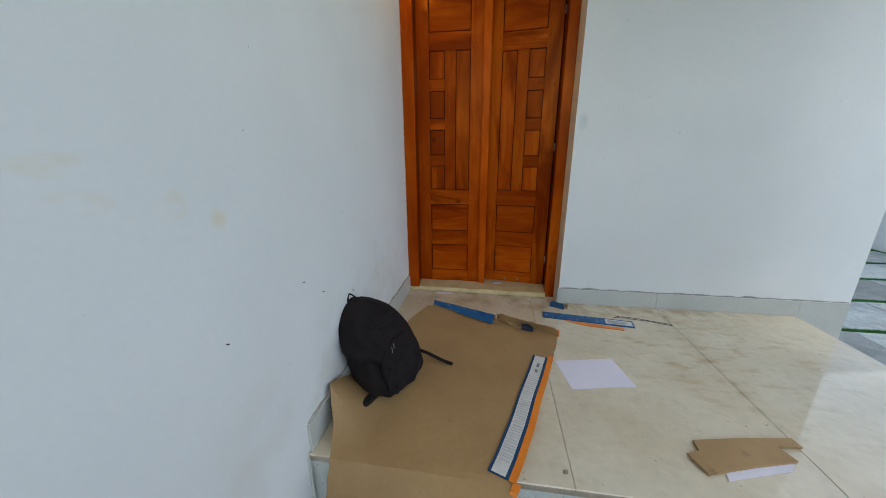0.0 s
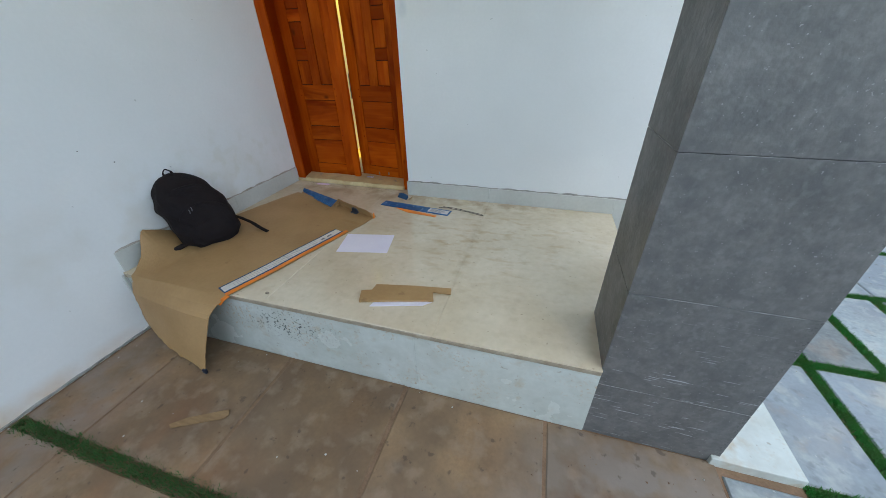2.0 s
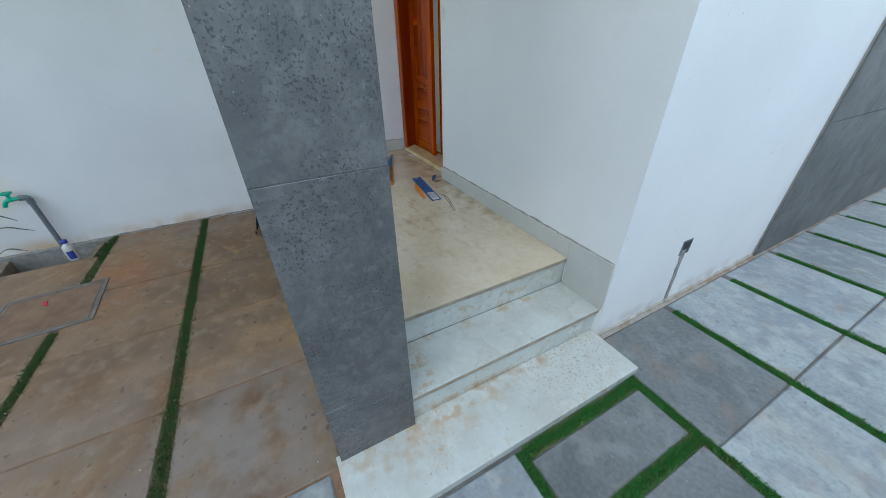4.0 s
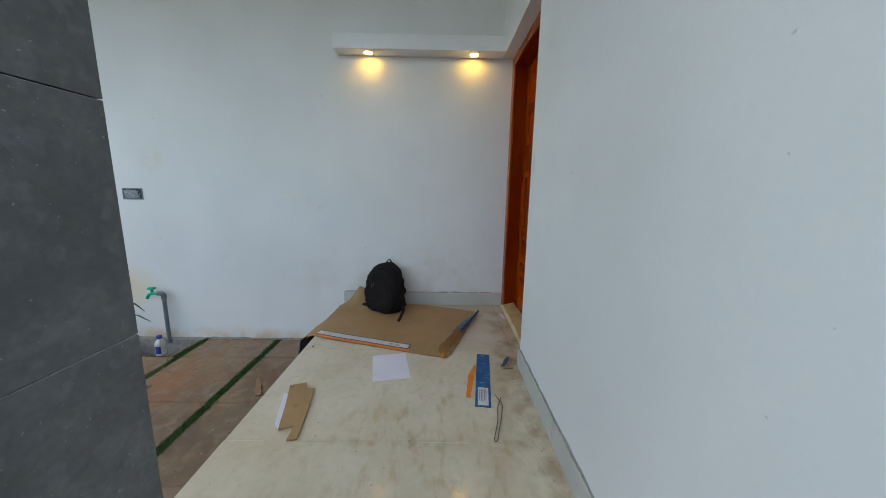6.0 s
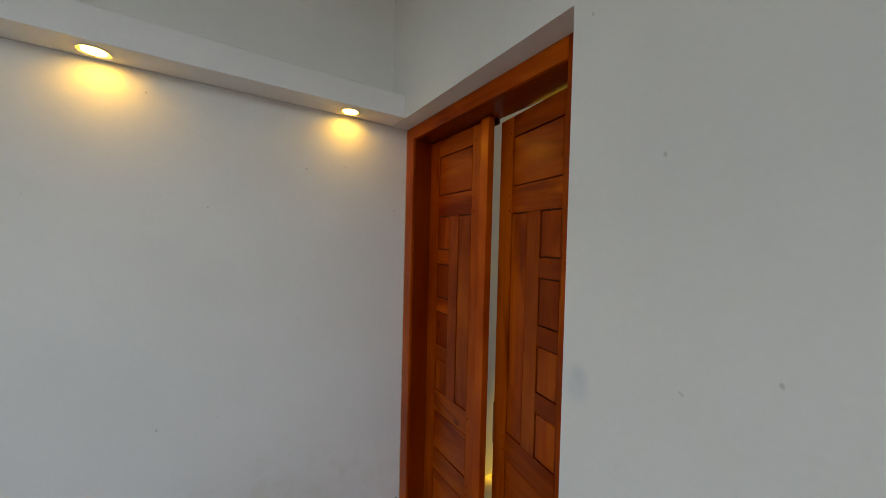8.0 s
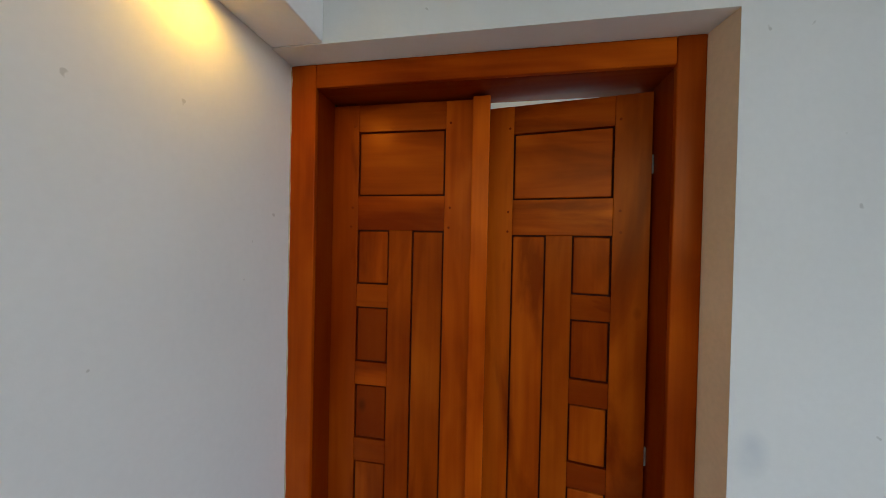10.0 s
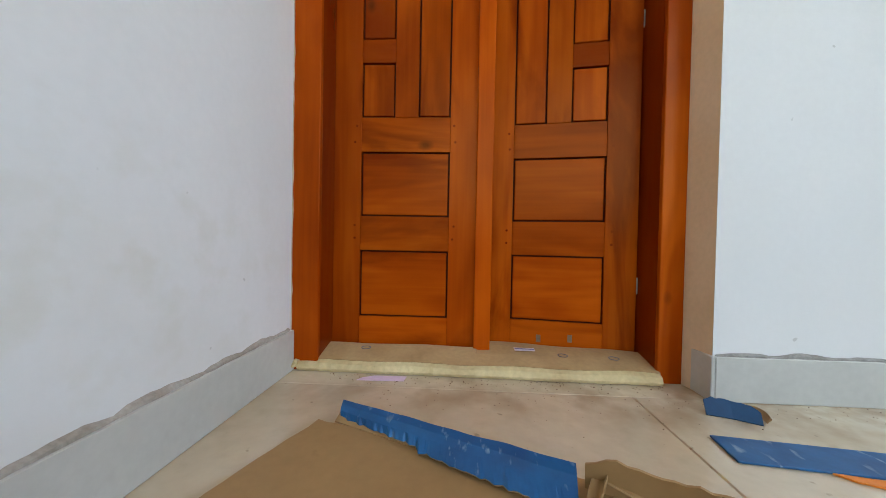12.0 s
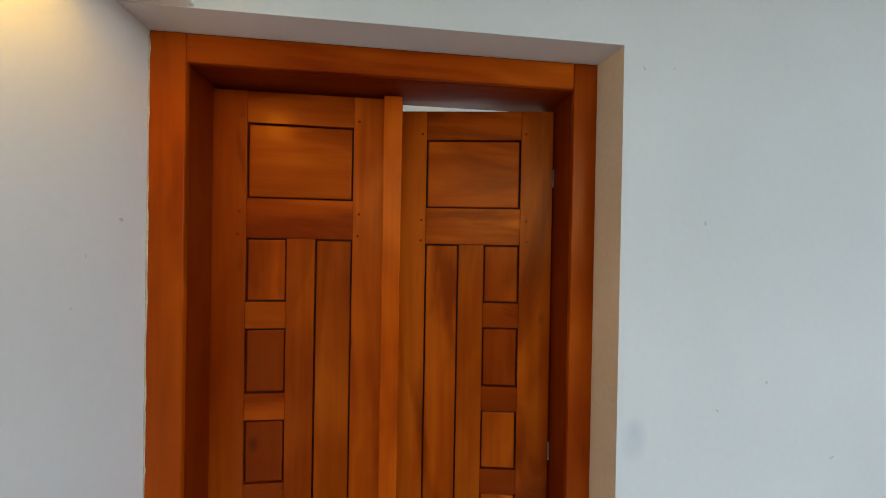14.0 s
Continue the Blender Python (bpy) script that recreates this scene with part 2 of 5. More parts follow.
def wood(name, across=False, tone=1.0, heart=0.0):
    """Varnished teak: fine grain, slow figure with growth bands, redder heartwood in some boards, and knots."""
    m = bpy.data.materials.new(name)
    m.use_nodes = True
    N, L = m.node_tree.nodes, m.node_tree.links
    b = N["Principled BSDF"]

    def calc(op, a, c=None, third=None):
        n = N.new("ShaderNodeMath")
        n.operation = op
        for k, v in enumerate((a, c, third)):
            if v is None:
                continue
            if isinstance(v, (int, float)):
                n.inputs[k].default_value = v
            else:
                L.new(v, n.inputs[k])
        return n.outputs[0]

    def span(v, lo, hi, a=0.0, c=1.0):
        n = N.new("ShaderNodeMapRange")
        for k, q in zip((1, 2, 3, 4), (lo, hi, a, c)):
            n.inputs[k].default_value = q
        L.new(v, n.inputs[0])
        return n.outputs[0]

    tc, oi = N.new("ShaderNodeTexCoord"), N.new("ShaderNodeObjectInfo")
    mul = N.new("ShaderNodeVectorMath")
    mul.operation = "SCALE"
    mul.inputs[0].default_value = (3.1, 1.7, 5.3)
    L.new(oi.outputs["Random"], mul.inputs["Scale"])
    add = N.new("ShaderNodeVectorMath")
    L.new(tc.outputs["Object"], add.inputs[0])
    L.new(mul.outputs[0], add.inputs[1])

    def grain_noise(cross, along, scale, detail, warp=0.0):
        mp = N.new("ShaderNodeMapping")
        mp.inputs["Scale"].default_value = (along, cross, cross) if across else (cross, cross, along)
        L.new(add.outputs[0], mp.inputs["Vector"])
        n = N.new("ShaderNodeTexNoise")
        n.inputs["Scale"].default_value, n.inputs["Detail"].default_value, n.inputs["Distortion"].default_value = scale, detail, warp
        L.new(mp.outputs[0], n.inputs["Vector"])
        return n.outputs["Fac"]

    fine = grain_noise(90, 3.0, 1.0, 4)
    figure = grain_noise(5.0, 0.9, 1.1, 2, 0.5)
    blotch = grain_noise(3.0, 1.4, 1.5, 3, 0.3)
    bands = calc("SINE", calc("MULTIPLY", figure, 46.0))
    f = calc("MULTIPLY_ADD", calc("SUBTRACT", figure, 0.5), 0.55, 0.5)
    f = calc("MULTIPLY_ADD", bands, 0.035, f)
    f = calc("MULTIPLY_ADD", calc("SUBTRACT", fine, 0.5), 0.16, f)
    f = calc("MULTIPLY_ADD", calc("SUBTRACT", blotch, 0.5), 0.75, f)
    ramp = N.new("ShaderNodeValToRGB")
    e = ramp.color_ramp.elements
    e[0].position, e[0].color = 0.2, (0.15, 0.012, 0.0004, 1)
    e[1].position, e[1].color = 0.8, (0.50, 0.102, 0.004, 1)
    mid = e.new(0.5)
    mid.color = (0.31, 0.048, 0.0018, 1)
    L.new(f, ramp.inputs[0])
    hs = N.new("ShaderNodeHueSaturation")
    L.new(span(oi.outputs["Random"], 0, 1, 0.85 * tone, 1.13 * tone), hs.inputs["Value"])
    L.new(ramp.outputs[0], hs.inputs["Color"])
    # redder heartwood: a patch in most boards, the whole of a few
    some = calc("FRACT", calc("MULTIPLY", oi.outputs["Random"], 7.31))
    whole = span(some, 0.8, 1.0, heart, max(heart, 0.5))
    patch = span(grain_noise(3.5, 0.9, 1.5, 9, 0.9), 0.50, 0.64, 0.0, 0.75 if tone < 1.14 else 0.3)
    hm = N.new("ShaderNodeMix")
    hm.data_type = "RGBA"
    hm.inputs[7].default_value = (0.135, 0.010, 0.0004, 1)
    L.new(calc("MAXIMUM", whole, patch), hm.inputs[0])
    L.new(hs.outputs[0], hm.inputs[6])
    vo = N.new("ShaderNodeTexVoronoi")
    vo.inputs["Scale"].default_value = 2.6
    mk = N.new("ShaderNodeMapping")
    mk.inputs["Scale"].default_value = (1, 1, 1.6) if across else (1.6, 1, 1)
    L.new(add.outputs[0], mk.inputs["Vector"])
    L.new(mk.outputs[0], vo.inputs["Vector"])
    km = N.new("ShaderNodeMix")
    km.data_type = "RGBA"
    km.inputs[7].default_value = (0.06, 0.010, 0.002, 1)
    L.new(span(vo.outputs["Distance"], 0.02, 0.075, 0.7, 0.0), km.inputs[0])
    L.new(hm.outputs[2], km.inputs[6])
    L.new(km.outputs[2], b.inputs["Base Color"])
    L.new(span(fine, 0.3, 0.7, 0.22, 0.27), b.inputs["Roughness"])
    b.inputs["Specular IOR Level"].default_value = 0.34
    b.inputs["Specular Tint"].default_value = (1.0, 0.42, 0.12, 1)
    bp = N.new("ShaderNodeBump")
    bp.inputs["Strength"].default_value, bp.inputs["Distance"].default_value = 0.008, 0.001
    L.new(fine, bp.inputs["Height"])
    L.new(bp.outputs[0], b.inputs["Normal"])
    return m


M_WOOD, M_WOODH = wood("teak_wood", tone=1.05), wood("teak_wood_across", True, tone=1.08)
# raised tone: gloss on frame fronts and lower right leaf is put into it
M_WOODF, M_WOODFH = wood("teak_frame", tone=1.22), wood("teak_frame_across", True, tone=1.15)
M_DEEP = wood("teak_deep", heart=0.4)
M_DARKRED, M_DARKREDH = wood("teak_dark_red", heart=0.75), wood("teak_dark_red_across", True, heart=0.6)


def both(a, b):
    """The product of two masks."""
    def mask(N, L, pos):
        mu = N.new("ShaderNodeMath")
        mu.operation = "MULTIPLY"
        L.new(a(N, L, pos), mu.inputs[0])
        L.new(b(N, L, pos), mu.inputs[1])
        return mu.outputs[0]
    return mask


# wear, dirt and stains; on the tan paving also painted shade and sheen
overlay(M_TILE, (0.44, 0.33, 0.18), blot(2.4, 0.5, 0.75), 0.3)
overlay(M_TILE, (0.36, 0.22, 0.075), blot(8, 0.53, 0.70, 9, centre=(1.75, -0.5, 0), radius=(0.9, 0.75, 0.3), squash=(1, 2.2, 1)), 0.45)
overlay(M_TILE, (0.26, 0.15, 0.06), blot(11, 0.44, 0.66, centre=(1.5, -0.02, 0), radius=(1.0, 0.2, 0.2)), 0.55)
overlay(M_TILE, (0.16, 0.12, 0.08), blot(38, 0.7, 0.76, 2), 0.5)
overlay(M_TILE, (0.33, 0.25, 0.15), blot(18, 0.52, 0.7, 8), 0.16)
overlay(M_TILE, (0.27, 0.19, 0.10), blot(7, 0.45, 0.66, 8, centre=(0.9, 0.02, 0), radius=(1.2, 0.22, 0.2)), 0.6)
overlay(M_STEP, (0.42, 0.29, 0.14), blot(15, 0.6, 0.76), 0.45)
overlay(M_STEP, (0.42, 0.26, 0.10), blot(16, 0.46, 0.66, 8, centre=(2.88, -1.2, -0.33), radius=(0.2, 0.35, 0.1)), 0.5)
overlay(M_STEP, (0.20, 0.13, 0.07), blot(45, 0.66, 0.74, 3), 0.45)
overlay(M_STEP, (0.43, 0.43, 0.38), blot(7, 0.45, 0.66, 9), 0.5)
overlay(M_STEP, (0.45, 0.26, 0.09), both(blot(70, 0.54, 0.64, 4), blot(5, 0.50, 0.66)), 0.4)
overlay(M_STEP, (0.45, 0.24, 0.07), blot(22, 0.46, 0.62, 6, centre=(2.83, -0.9, -0.33), radius=(0.16, 0.55, 0.05)), 0.5)
overlay(M_STEP, (0.30, 0.15, 0.06), blot(110, 0.60, 0.66, 2, centre=(2.9, -0.25, -0.33), radius=(0.25, 0.45, 0.05)), 0.7)
overlay(M_STEP, (0.40, 0.25, 0.10), blot(26, 0.48, 0.62, 6, centre=(2.72, -1.02, -0.17), radius=(0.2, 0.12, 0.05)), 0.7)
overlay(M_STEP, (0.42, 0.26, 0.10), blot(24, 0.50, 0.64, 6, centre=(2.56, -0.5, -0.1), radius=(0.03, 0.6, 0.07)), 0.6)
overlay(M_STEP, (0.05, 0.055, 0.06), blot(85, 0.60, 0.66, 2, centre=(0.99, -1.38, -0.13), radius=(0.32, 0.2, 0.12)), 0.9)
overlay(M_STONE_L, (0.25, 0.19, 0.13), blot(1.3, 0.5, 0.64, 9), 0.5)
overlay(M_STONE_L, (0.31, 0.19, 0.10), blot(2.3, 0.54, 0.7), 0.4)
overlay(M_STONE_L, (0.12, 0.075, 0.05), blot(9, 0.66, 0.76), 0.7)
overlay(M_STONE_R, (0.36, 0.33, 0.27), blot(2.2, 0.53, 0.7), 0.45)
overlay(M_STONE_R, (0.24, 0.27, 0.31), blot(1.2, 0.5, 0.66), 0.6)
overlay(M_STONE_R, (0.10, 0.09, 0.08), blot(16, 0.69, 0.75), 0.6)
overlay(M_WALL, (0.70, 0.71, 0.69), blot(1.0, 0.45, 0.7), 0.6)
overlay(M_WALL, (0.70, 0.50, 0.18), blot(2.5, 0.25, 0.55, 8, centre=(0, -3.70, 0.13), radius=(0.1, 0.74, 0.27)), 0.85)
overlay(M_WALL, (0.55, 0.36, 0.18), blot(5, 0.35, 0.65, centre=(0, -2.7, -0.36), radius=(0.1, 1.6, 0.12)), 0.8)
for at, size in (((0, -1.835, 1.012), (0.1, 0.06, 0.022)), ((0, -1.82, 0.955), (0.1, 0.06, 0.025)), ((0, -1.665, 0.93), (0.1, 0.03, 0.035)), ((0, -1.57, 0.885), (0.1, 0.03, 0.03)), ((0, -3.0, 1.27), (0.1, 0.12, 0.14))):
    overlay(M_WALL, (0.72, 0.58, 0.34), blot(14, 0.40, 0.60, centre=at, radius=size, squash=(1, 0.7, 1.4)), 0.42)
overlay(M_WALL, (0.62, 0.60, 0.50), blot(11, 0.50, 0.64, centre=(0, -0.6, 0.3), radius=(0.1, 0.9, 0.35)), 0.35)
overlay(M_WALL, (0.48, 0.52, 0.56), blot(6, 0.3, 0.6, centre=(1.135, 0, 1.19), radius=(0.04, 0.1, 0.06)), 0.6)
overlay(M_WALL, (0.50, 0.48, 0.44), blot(8, 0.4, 0.65, centre=(2.84, 0.8, -0.36), radius=(0.1, 1.6, 0.11)), 0.8)
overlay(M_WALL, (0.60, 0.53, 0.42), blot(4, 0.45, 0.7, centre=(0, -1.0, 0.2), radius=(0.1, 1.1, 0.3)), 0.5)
overlay(M_WALL, (0.30, 0.28, 0.24), blot(30, 0.765, 0.79, 1.5), 0.4)
overlay(M_COL, (0.085, 0.087, 0.088), blot(16, 0.42, 0.66, 9), 0.7)
overlay(M_COL, (0.19, 0.19, 0.185), blot(34, 0.54, 0.70, 6), 0.5)
overlay(M_COL, (0.022, 0.024, 0.026), both(blot(170, 0.575, 0.625, 2), blot(4.5, 0.38, 0.58, centre=(2.84, -1.22, 0.8), radius=(0.03, 1.5, 5.0))), 0.65)
overlay(M_COL, (0.30, 0.30, 0.30), blot(130, 0.74, 0.77, 1), 0.6)
overlay(M_COL, (0.42, 0.43, 0.44), blot(3.2, 0.69, 0.71, 1.5, centre=(2.6, -1.38, -0.12), radius=(0.5, 0.2, 0.45), squash=(3.2, 1, 50)), 0.8)
overlay(M_CARD, (0.15, 0.08, 0.03), blot(9, 0.67, 0.74), 0.55)
overlay(M_BLUE, (0.35, 0.42, 0.5), blot(26, 0.60, 0.70, squash=(2.2, 1, 1)), 0.6)
overlay(M_BLUE, (0.002, 0.04, 0.14), blot(9, 0.5, 0.68), 0.6)
overlay(M_FOAM, (0.36, 0.25, 0.10), blot(12, 0.58, 0.72), 0.5)
# greyish dust patch, with the pale sheen of the slabs painted in
overlay(M_STONE_L, (0.26, 0.235, 0.21), blot(6, 0.5, 0.66, centre=(2.7, -2.3, -0.366), radius=(1.3, 1.1, 0.2)), 0.4)
overlay(M_STONE_R, (0.46, 0.40, 0.32), blot(5, 0.6, 0.72, centre=(3.6, -0.7, -0.366), radius=(0.9, 0.7, 0.2)), 0.5)
overlay(M_STEP, (0.42, 0.27, 0.11), blot(14, 0.5, 0.66, centre=(2.56, -0.5, -0.17), radius=(0.05, 0.7, 0.03)), 0.7)
overlay(M_STEP, (0.36, 0.24, 0.12), blot(12, 0.46, 0.64, centre=(2.83, -0.6, -0.325), radius=(0.07, 0.7, 0.03)), 0.7)
overlay(M_TILE, (0.27, 0.17, 0.07), blot(16, 0.42, 0.6, centre=(1.73, -0.6, 0), radius=(0.04, 0.75, 0.05)), 0.3)
overlay(M_STONE_R, (0.33, 0.24, 0.16), blot(9, 0.58, 0.72, 9), 0.45)
overlay(M_STONE_R, (0.17, 0.19, 0.20), blot(6, 0.48, 0.66, 10), 0.5)
overlay(M_STONE_R, (0.44, 0.45, 0.42), blot(13, 0.50, 0.66, 10), 0.5)
overlay(M_STONE_R, (0.13, 0.14, 0.14), blot(22, 0.58, 0.70, 8), 0.45)
overlay(M_STONE_R, (0.52, 0.50, 0.46), blot(60, 0.68, 0.74, 3), 0.5)

# dirty slabs along the porch, darkened further by shade painted into the stone
overlay(M_STONE_L, (0.125, 0.085, 0.052), blot(4.5, 0.33, 0.62, centre=(1.2, -1.75, -0.366), radius=(2.6, 1.1, 0.3)), 0.7)
overlay(M_STONE_L, (0.30, 0.115, 0.04), blot(3.5, 0.42, 0.62, centre=(0.6, -2.35, -0.366), radius=(1.0, 0.7, 0.3)), 0.6)
# paler dusty slabs farther out, their brighter light painted into the stone
overlay(M_STONE_L, (0.27, 0.225, 0.18), blot(2.6, 0.40, 0.62, 8, centre=(2.5, -2.4, -0.366), radius=(0.9, 1.2, 0.3)), 0.55)
overlay(M_STONE_L, (0.15, 0.10, 0.06), blot(5, 0.44, 0.66, 10), 0.4)
overlay(M_STONE_L, (0.31, 0.24, 0.17), blot(13, 0.52, 0.68, 10), 0.45)
overlay(M_STONE_L, (0.24, 0.215, 0.19), blot(7, 0.36, 0.56, 8, centre=(2.55, -1.7, -0.366), radius=(0.55, 0.55, 0.3)), 0.75)
overlay(M_STONE_L, (0.24, 0.2, 0.165), blot(6, 0.36, 0.56, 8, centre=(0.12, -2.0, -0.366), radius=(0.4, 0.9, 0.3)), 0.7)
overlay(M_STONE_L, (0.07, 0.05, 0.035), blot(24, 0.66, 0.72, 3), 0.55)
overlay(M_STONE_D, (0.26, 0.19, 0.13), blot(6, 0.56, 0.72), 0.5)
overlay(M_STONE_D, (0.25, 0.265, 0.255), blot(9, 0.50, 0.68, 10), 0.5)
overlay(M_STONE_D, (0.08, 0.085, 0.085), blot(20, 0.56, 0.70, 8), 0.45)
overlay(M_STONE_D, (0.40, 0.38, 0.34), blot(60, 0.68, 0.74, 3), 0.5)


# ---- mesh helpers ----
def link_mesh(name, bm, mat, parent=None, label="", smooth=False):
    me = bpy.data.meshes.new(name)
    bm.normal_update()
    bm.to_mesh(me)
    bm.free()
    for m in (mat if isinstance(mat, (list, tuple)) else [mat]):
        me.materials.append(m)
    if smooth:
        me.polygons.foreach_set("use_smooth", [True] * len(me.polygons))
    ob = new(name, me)
    ob.parent = parent
    if label:
        ob["label"] = label
    return ob


def part(name, bm, mat, parent, label="", smooth=False):
    return link_mesh(name, bm, mat, parent, label, smooth)


def thing(name, label, category, at=(0, 0, 0), rz=0.0, group="", kind=""):
    e = new(name)
    e.empty_display_size = 0.1
    e.matrix_world = pose(*at, 0, 0, rz)
    return tagged(e, label, category, group, kind)


def structure(name, bm, mat, label="", smooth=False):
    return tagged(link_mesh(name, bm, mat, None, label, smooth), kind="structure")


def box(x0, y0, z0, x1, y1, z1, bevel=0.0, bm=None, seg=2):
    own = bm is None
    b = bmesh.new()
    bmesh.ops.create_cube(b, size=1)
    for v in b.verts:
        v.co = Vector((x0 + (v.co.x + 0.5) * (x1 - x0), y0 + (v.co.y + 0.5) * (y1 - y0), z0 + (v.co.z + 0.5) * (z1 - z0)))
    if bevel:
        bmesh.ops.bevel(b, geom=b.edges[:], offset=bevel, segments=seg, affect="EDGES", profile=0.5)
    return b if own else join(bm, b)


def join(a, b):
    me = bpy.data.meshes.new("tmp")
    b.to_mesh(me)
    b.free()
    a.from_mesh(me)
    bpy.data.meshes.remove(me)
    return a


def boxes(*rows, bevel=0.0):
    bm = bmesh.new()
    for r in rows:
        box(*r, bevel=bevel, bm=bm)
    return bm


def prism(points, z0, z1):
    bm = bmesh.new()
    lo = [bm.verts.new((x, y, z0)) for x, y in points]
    hi = [bm.verts.new((x, y, z1)) for x, y in points]
    bm.faces.new(lo[::-1])
    bm.faces.new(hi)
    for i in range(len(points)):
        j = (i + 1) % len(points)
        bm.faces.new((lo[i], lo[j], hi[j], hi[i]))
    return bm


G = -0.366          # ground level; the porch floor is at 0
TOP = 3.05          # underside of the porch ceiling


# ---- large structure ----
LW_END = -3.88      # where the long side wall ends
FX = 2.84           # face of the house wall beside the steps
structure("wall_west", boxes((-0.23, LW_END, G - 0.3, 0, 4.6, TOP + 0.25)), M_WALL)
structure("wall_north", boxes((1.093, 0, G - 0.3, FX, 0.23, TOP + 0.25), (0, 0, 2.128, 1.093, 0.23, TOP + 0.25)), M_WALL)
structure("wall_east", boxes((FX - 0.23, 0.231, G - 0.3, FX - 0.001, 4.6, TOP + 0.25)), M_WALL)
# unseen back wall; its window opening is assumed, to let light in
structure("wall_room_back", boxes((-0.001, 4.4, -0.1, 0.5, 4.6, TOP), (1.9, 4.4, -0.1, FX - 0.24, 4.6, TOP), (0.5, 4.4, -0.1, 1.9, 4.6, 0.9),
                                  (0.5, 4.4, 2.1, 1.9, 4.6, TOP)), M_WALL)
structure("floor_inside", boxes((0.001, 0.232, -0.12, FX - 0.231, 4.399, 0.0)), M_TILE)
structure("ceiling_inside", boxes((0.001, 0.232, TOP - 0.1, FX - 0.231, 4.399, TOP + 0.1)), M_CEIL)
# assumed ceiling, out of view; its reach is set to shade the porch
structure("unseen_porch_ceiling", boxes((-0.23, -4.6, TOP, 3.0, -0.001, TOP + 0.22)), M_CEIL)

# shelf-like drop along the side wall that holds the two lamps
M_LEDGE = material("fresh_white_putty", (0.83, 0.83, 0.83), 0.7, (0.78, 0.78, 0.78), 3.0, 0.015, 60, 0.05, 90)
structure("lamp_ledge", box(0.0005, -1.362, 2.13, 0.148, -0.0005, 2.238, 0.003), M_LEDGE)
lr = random.Random(6)
bm = bmesh.new()
rows = []
for k in range(91):
    y = -1.358 + 1.355 * k / 90
    w = 0.012 + 0.02 * max(0, noise.noise(Vector((k * 0.16, 3, 0)))) + lr.uniform(0, 0.004)
    h = 0.0015 + 0.005 * max(0, noise.noise(Vector((k * 0.3, 8, 0))))
    rows.append([bm.verts.new(p) for p in ((0.1475, y, 2.2375), (0.146, y, 2.2385 + h), (0.146 - w, y, 2.2388 + h), (0.14 - w, y, 2.2378))])
for a, b in zip(rows, rows[1:]):
    for k in range(3):
        bm.faces.new((a[k], a[k + 1], b[k + 1], b[k]))
structure("ledge_plaster_edge", bm, M_LEDGE)

# porch platform: core, tiles, risers, steps, landing
core = structure("porch_base", boxes((0.001, -1.368, G - 0.1, 2.54, -0.001, -0.022), (2.54, -1.078, G - 0.1, 2.797, -0.001, -0.195)), M_MORTAR)


def slab(x0, y0, x1, y1, z, t):
    return box(x0, y0, z - t, x1, y1, z, 0.0025, seg=1)


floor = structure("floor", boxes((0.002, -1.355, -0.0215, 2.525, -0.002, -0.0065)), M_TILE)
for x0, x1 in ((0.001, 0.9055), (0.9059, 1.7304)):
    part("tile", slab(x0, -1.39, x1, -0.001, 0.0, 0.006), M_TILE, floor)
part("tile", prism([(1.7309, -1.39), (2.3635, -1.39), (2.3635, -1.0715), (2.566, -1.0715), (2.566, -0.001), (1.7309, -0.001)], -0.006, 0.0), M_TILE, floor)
part("tile", box(0.001, 0.0, -0.011, 1.096, 0.232, -0.0005, 0.001), M_TILE, floor)
# brown rounded edge under the tiles, front and step side
part("nosing", box(0.001, -1.3895, -0.03, 2.3645, -1.36, -0.0062, 0.005), M_EDGE, floor)
part("nosing", box(2.53, -1.0715, -0.03, 2.5645, -0.001, -0.0062, 0.005), M_EDGE, floor)
riser = structure("porch_riser", boxes((0.001, -1.372, G - 0.05, 2.3645, -1.369, -0.031)), M_MORTAR)
for x0, x1 in ((0.001, 1.645), (1.6455, 2.3645)):
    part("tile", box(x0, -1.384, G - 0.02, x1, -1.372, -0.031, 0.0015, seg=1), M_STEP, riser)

stairs = structure("steps", boxes((2.5402, -1.0715, -0.194, 2.5415, -0.001, -0.031)), M_MORTAR)
part("riser", box(2.542, -1.0715, -0.172, 2.552, -0.001, -0.031, 0.001, seg=1), M_STEP, stairs)
part("tread", box(2.553, -1.0715, -0.179, 2.826, -0.001, -0.172, 0.002, seg=1), M_STEP, stairs)
part("nosing", box(2.785, -1.0715, -0.203, 2.8252, -0.001, -0.1792, 0.005), M_EDGE, stairs)
part("riser", box(2.797, -1.0715, G, 2.809, -0.001, -0.2035, 0.001, seg=1), M_STEP, stairs)
part("landing", box(2.8095, -1.396, G - 0.06, 3.102, -0.006, -0.33, 0.004), M_STEP, stairs)

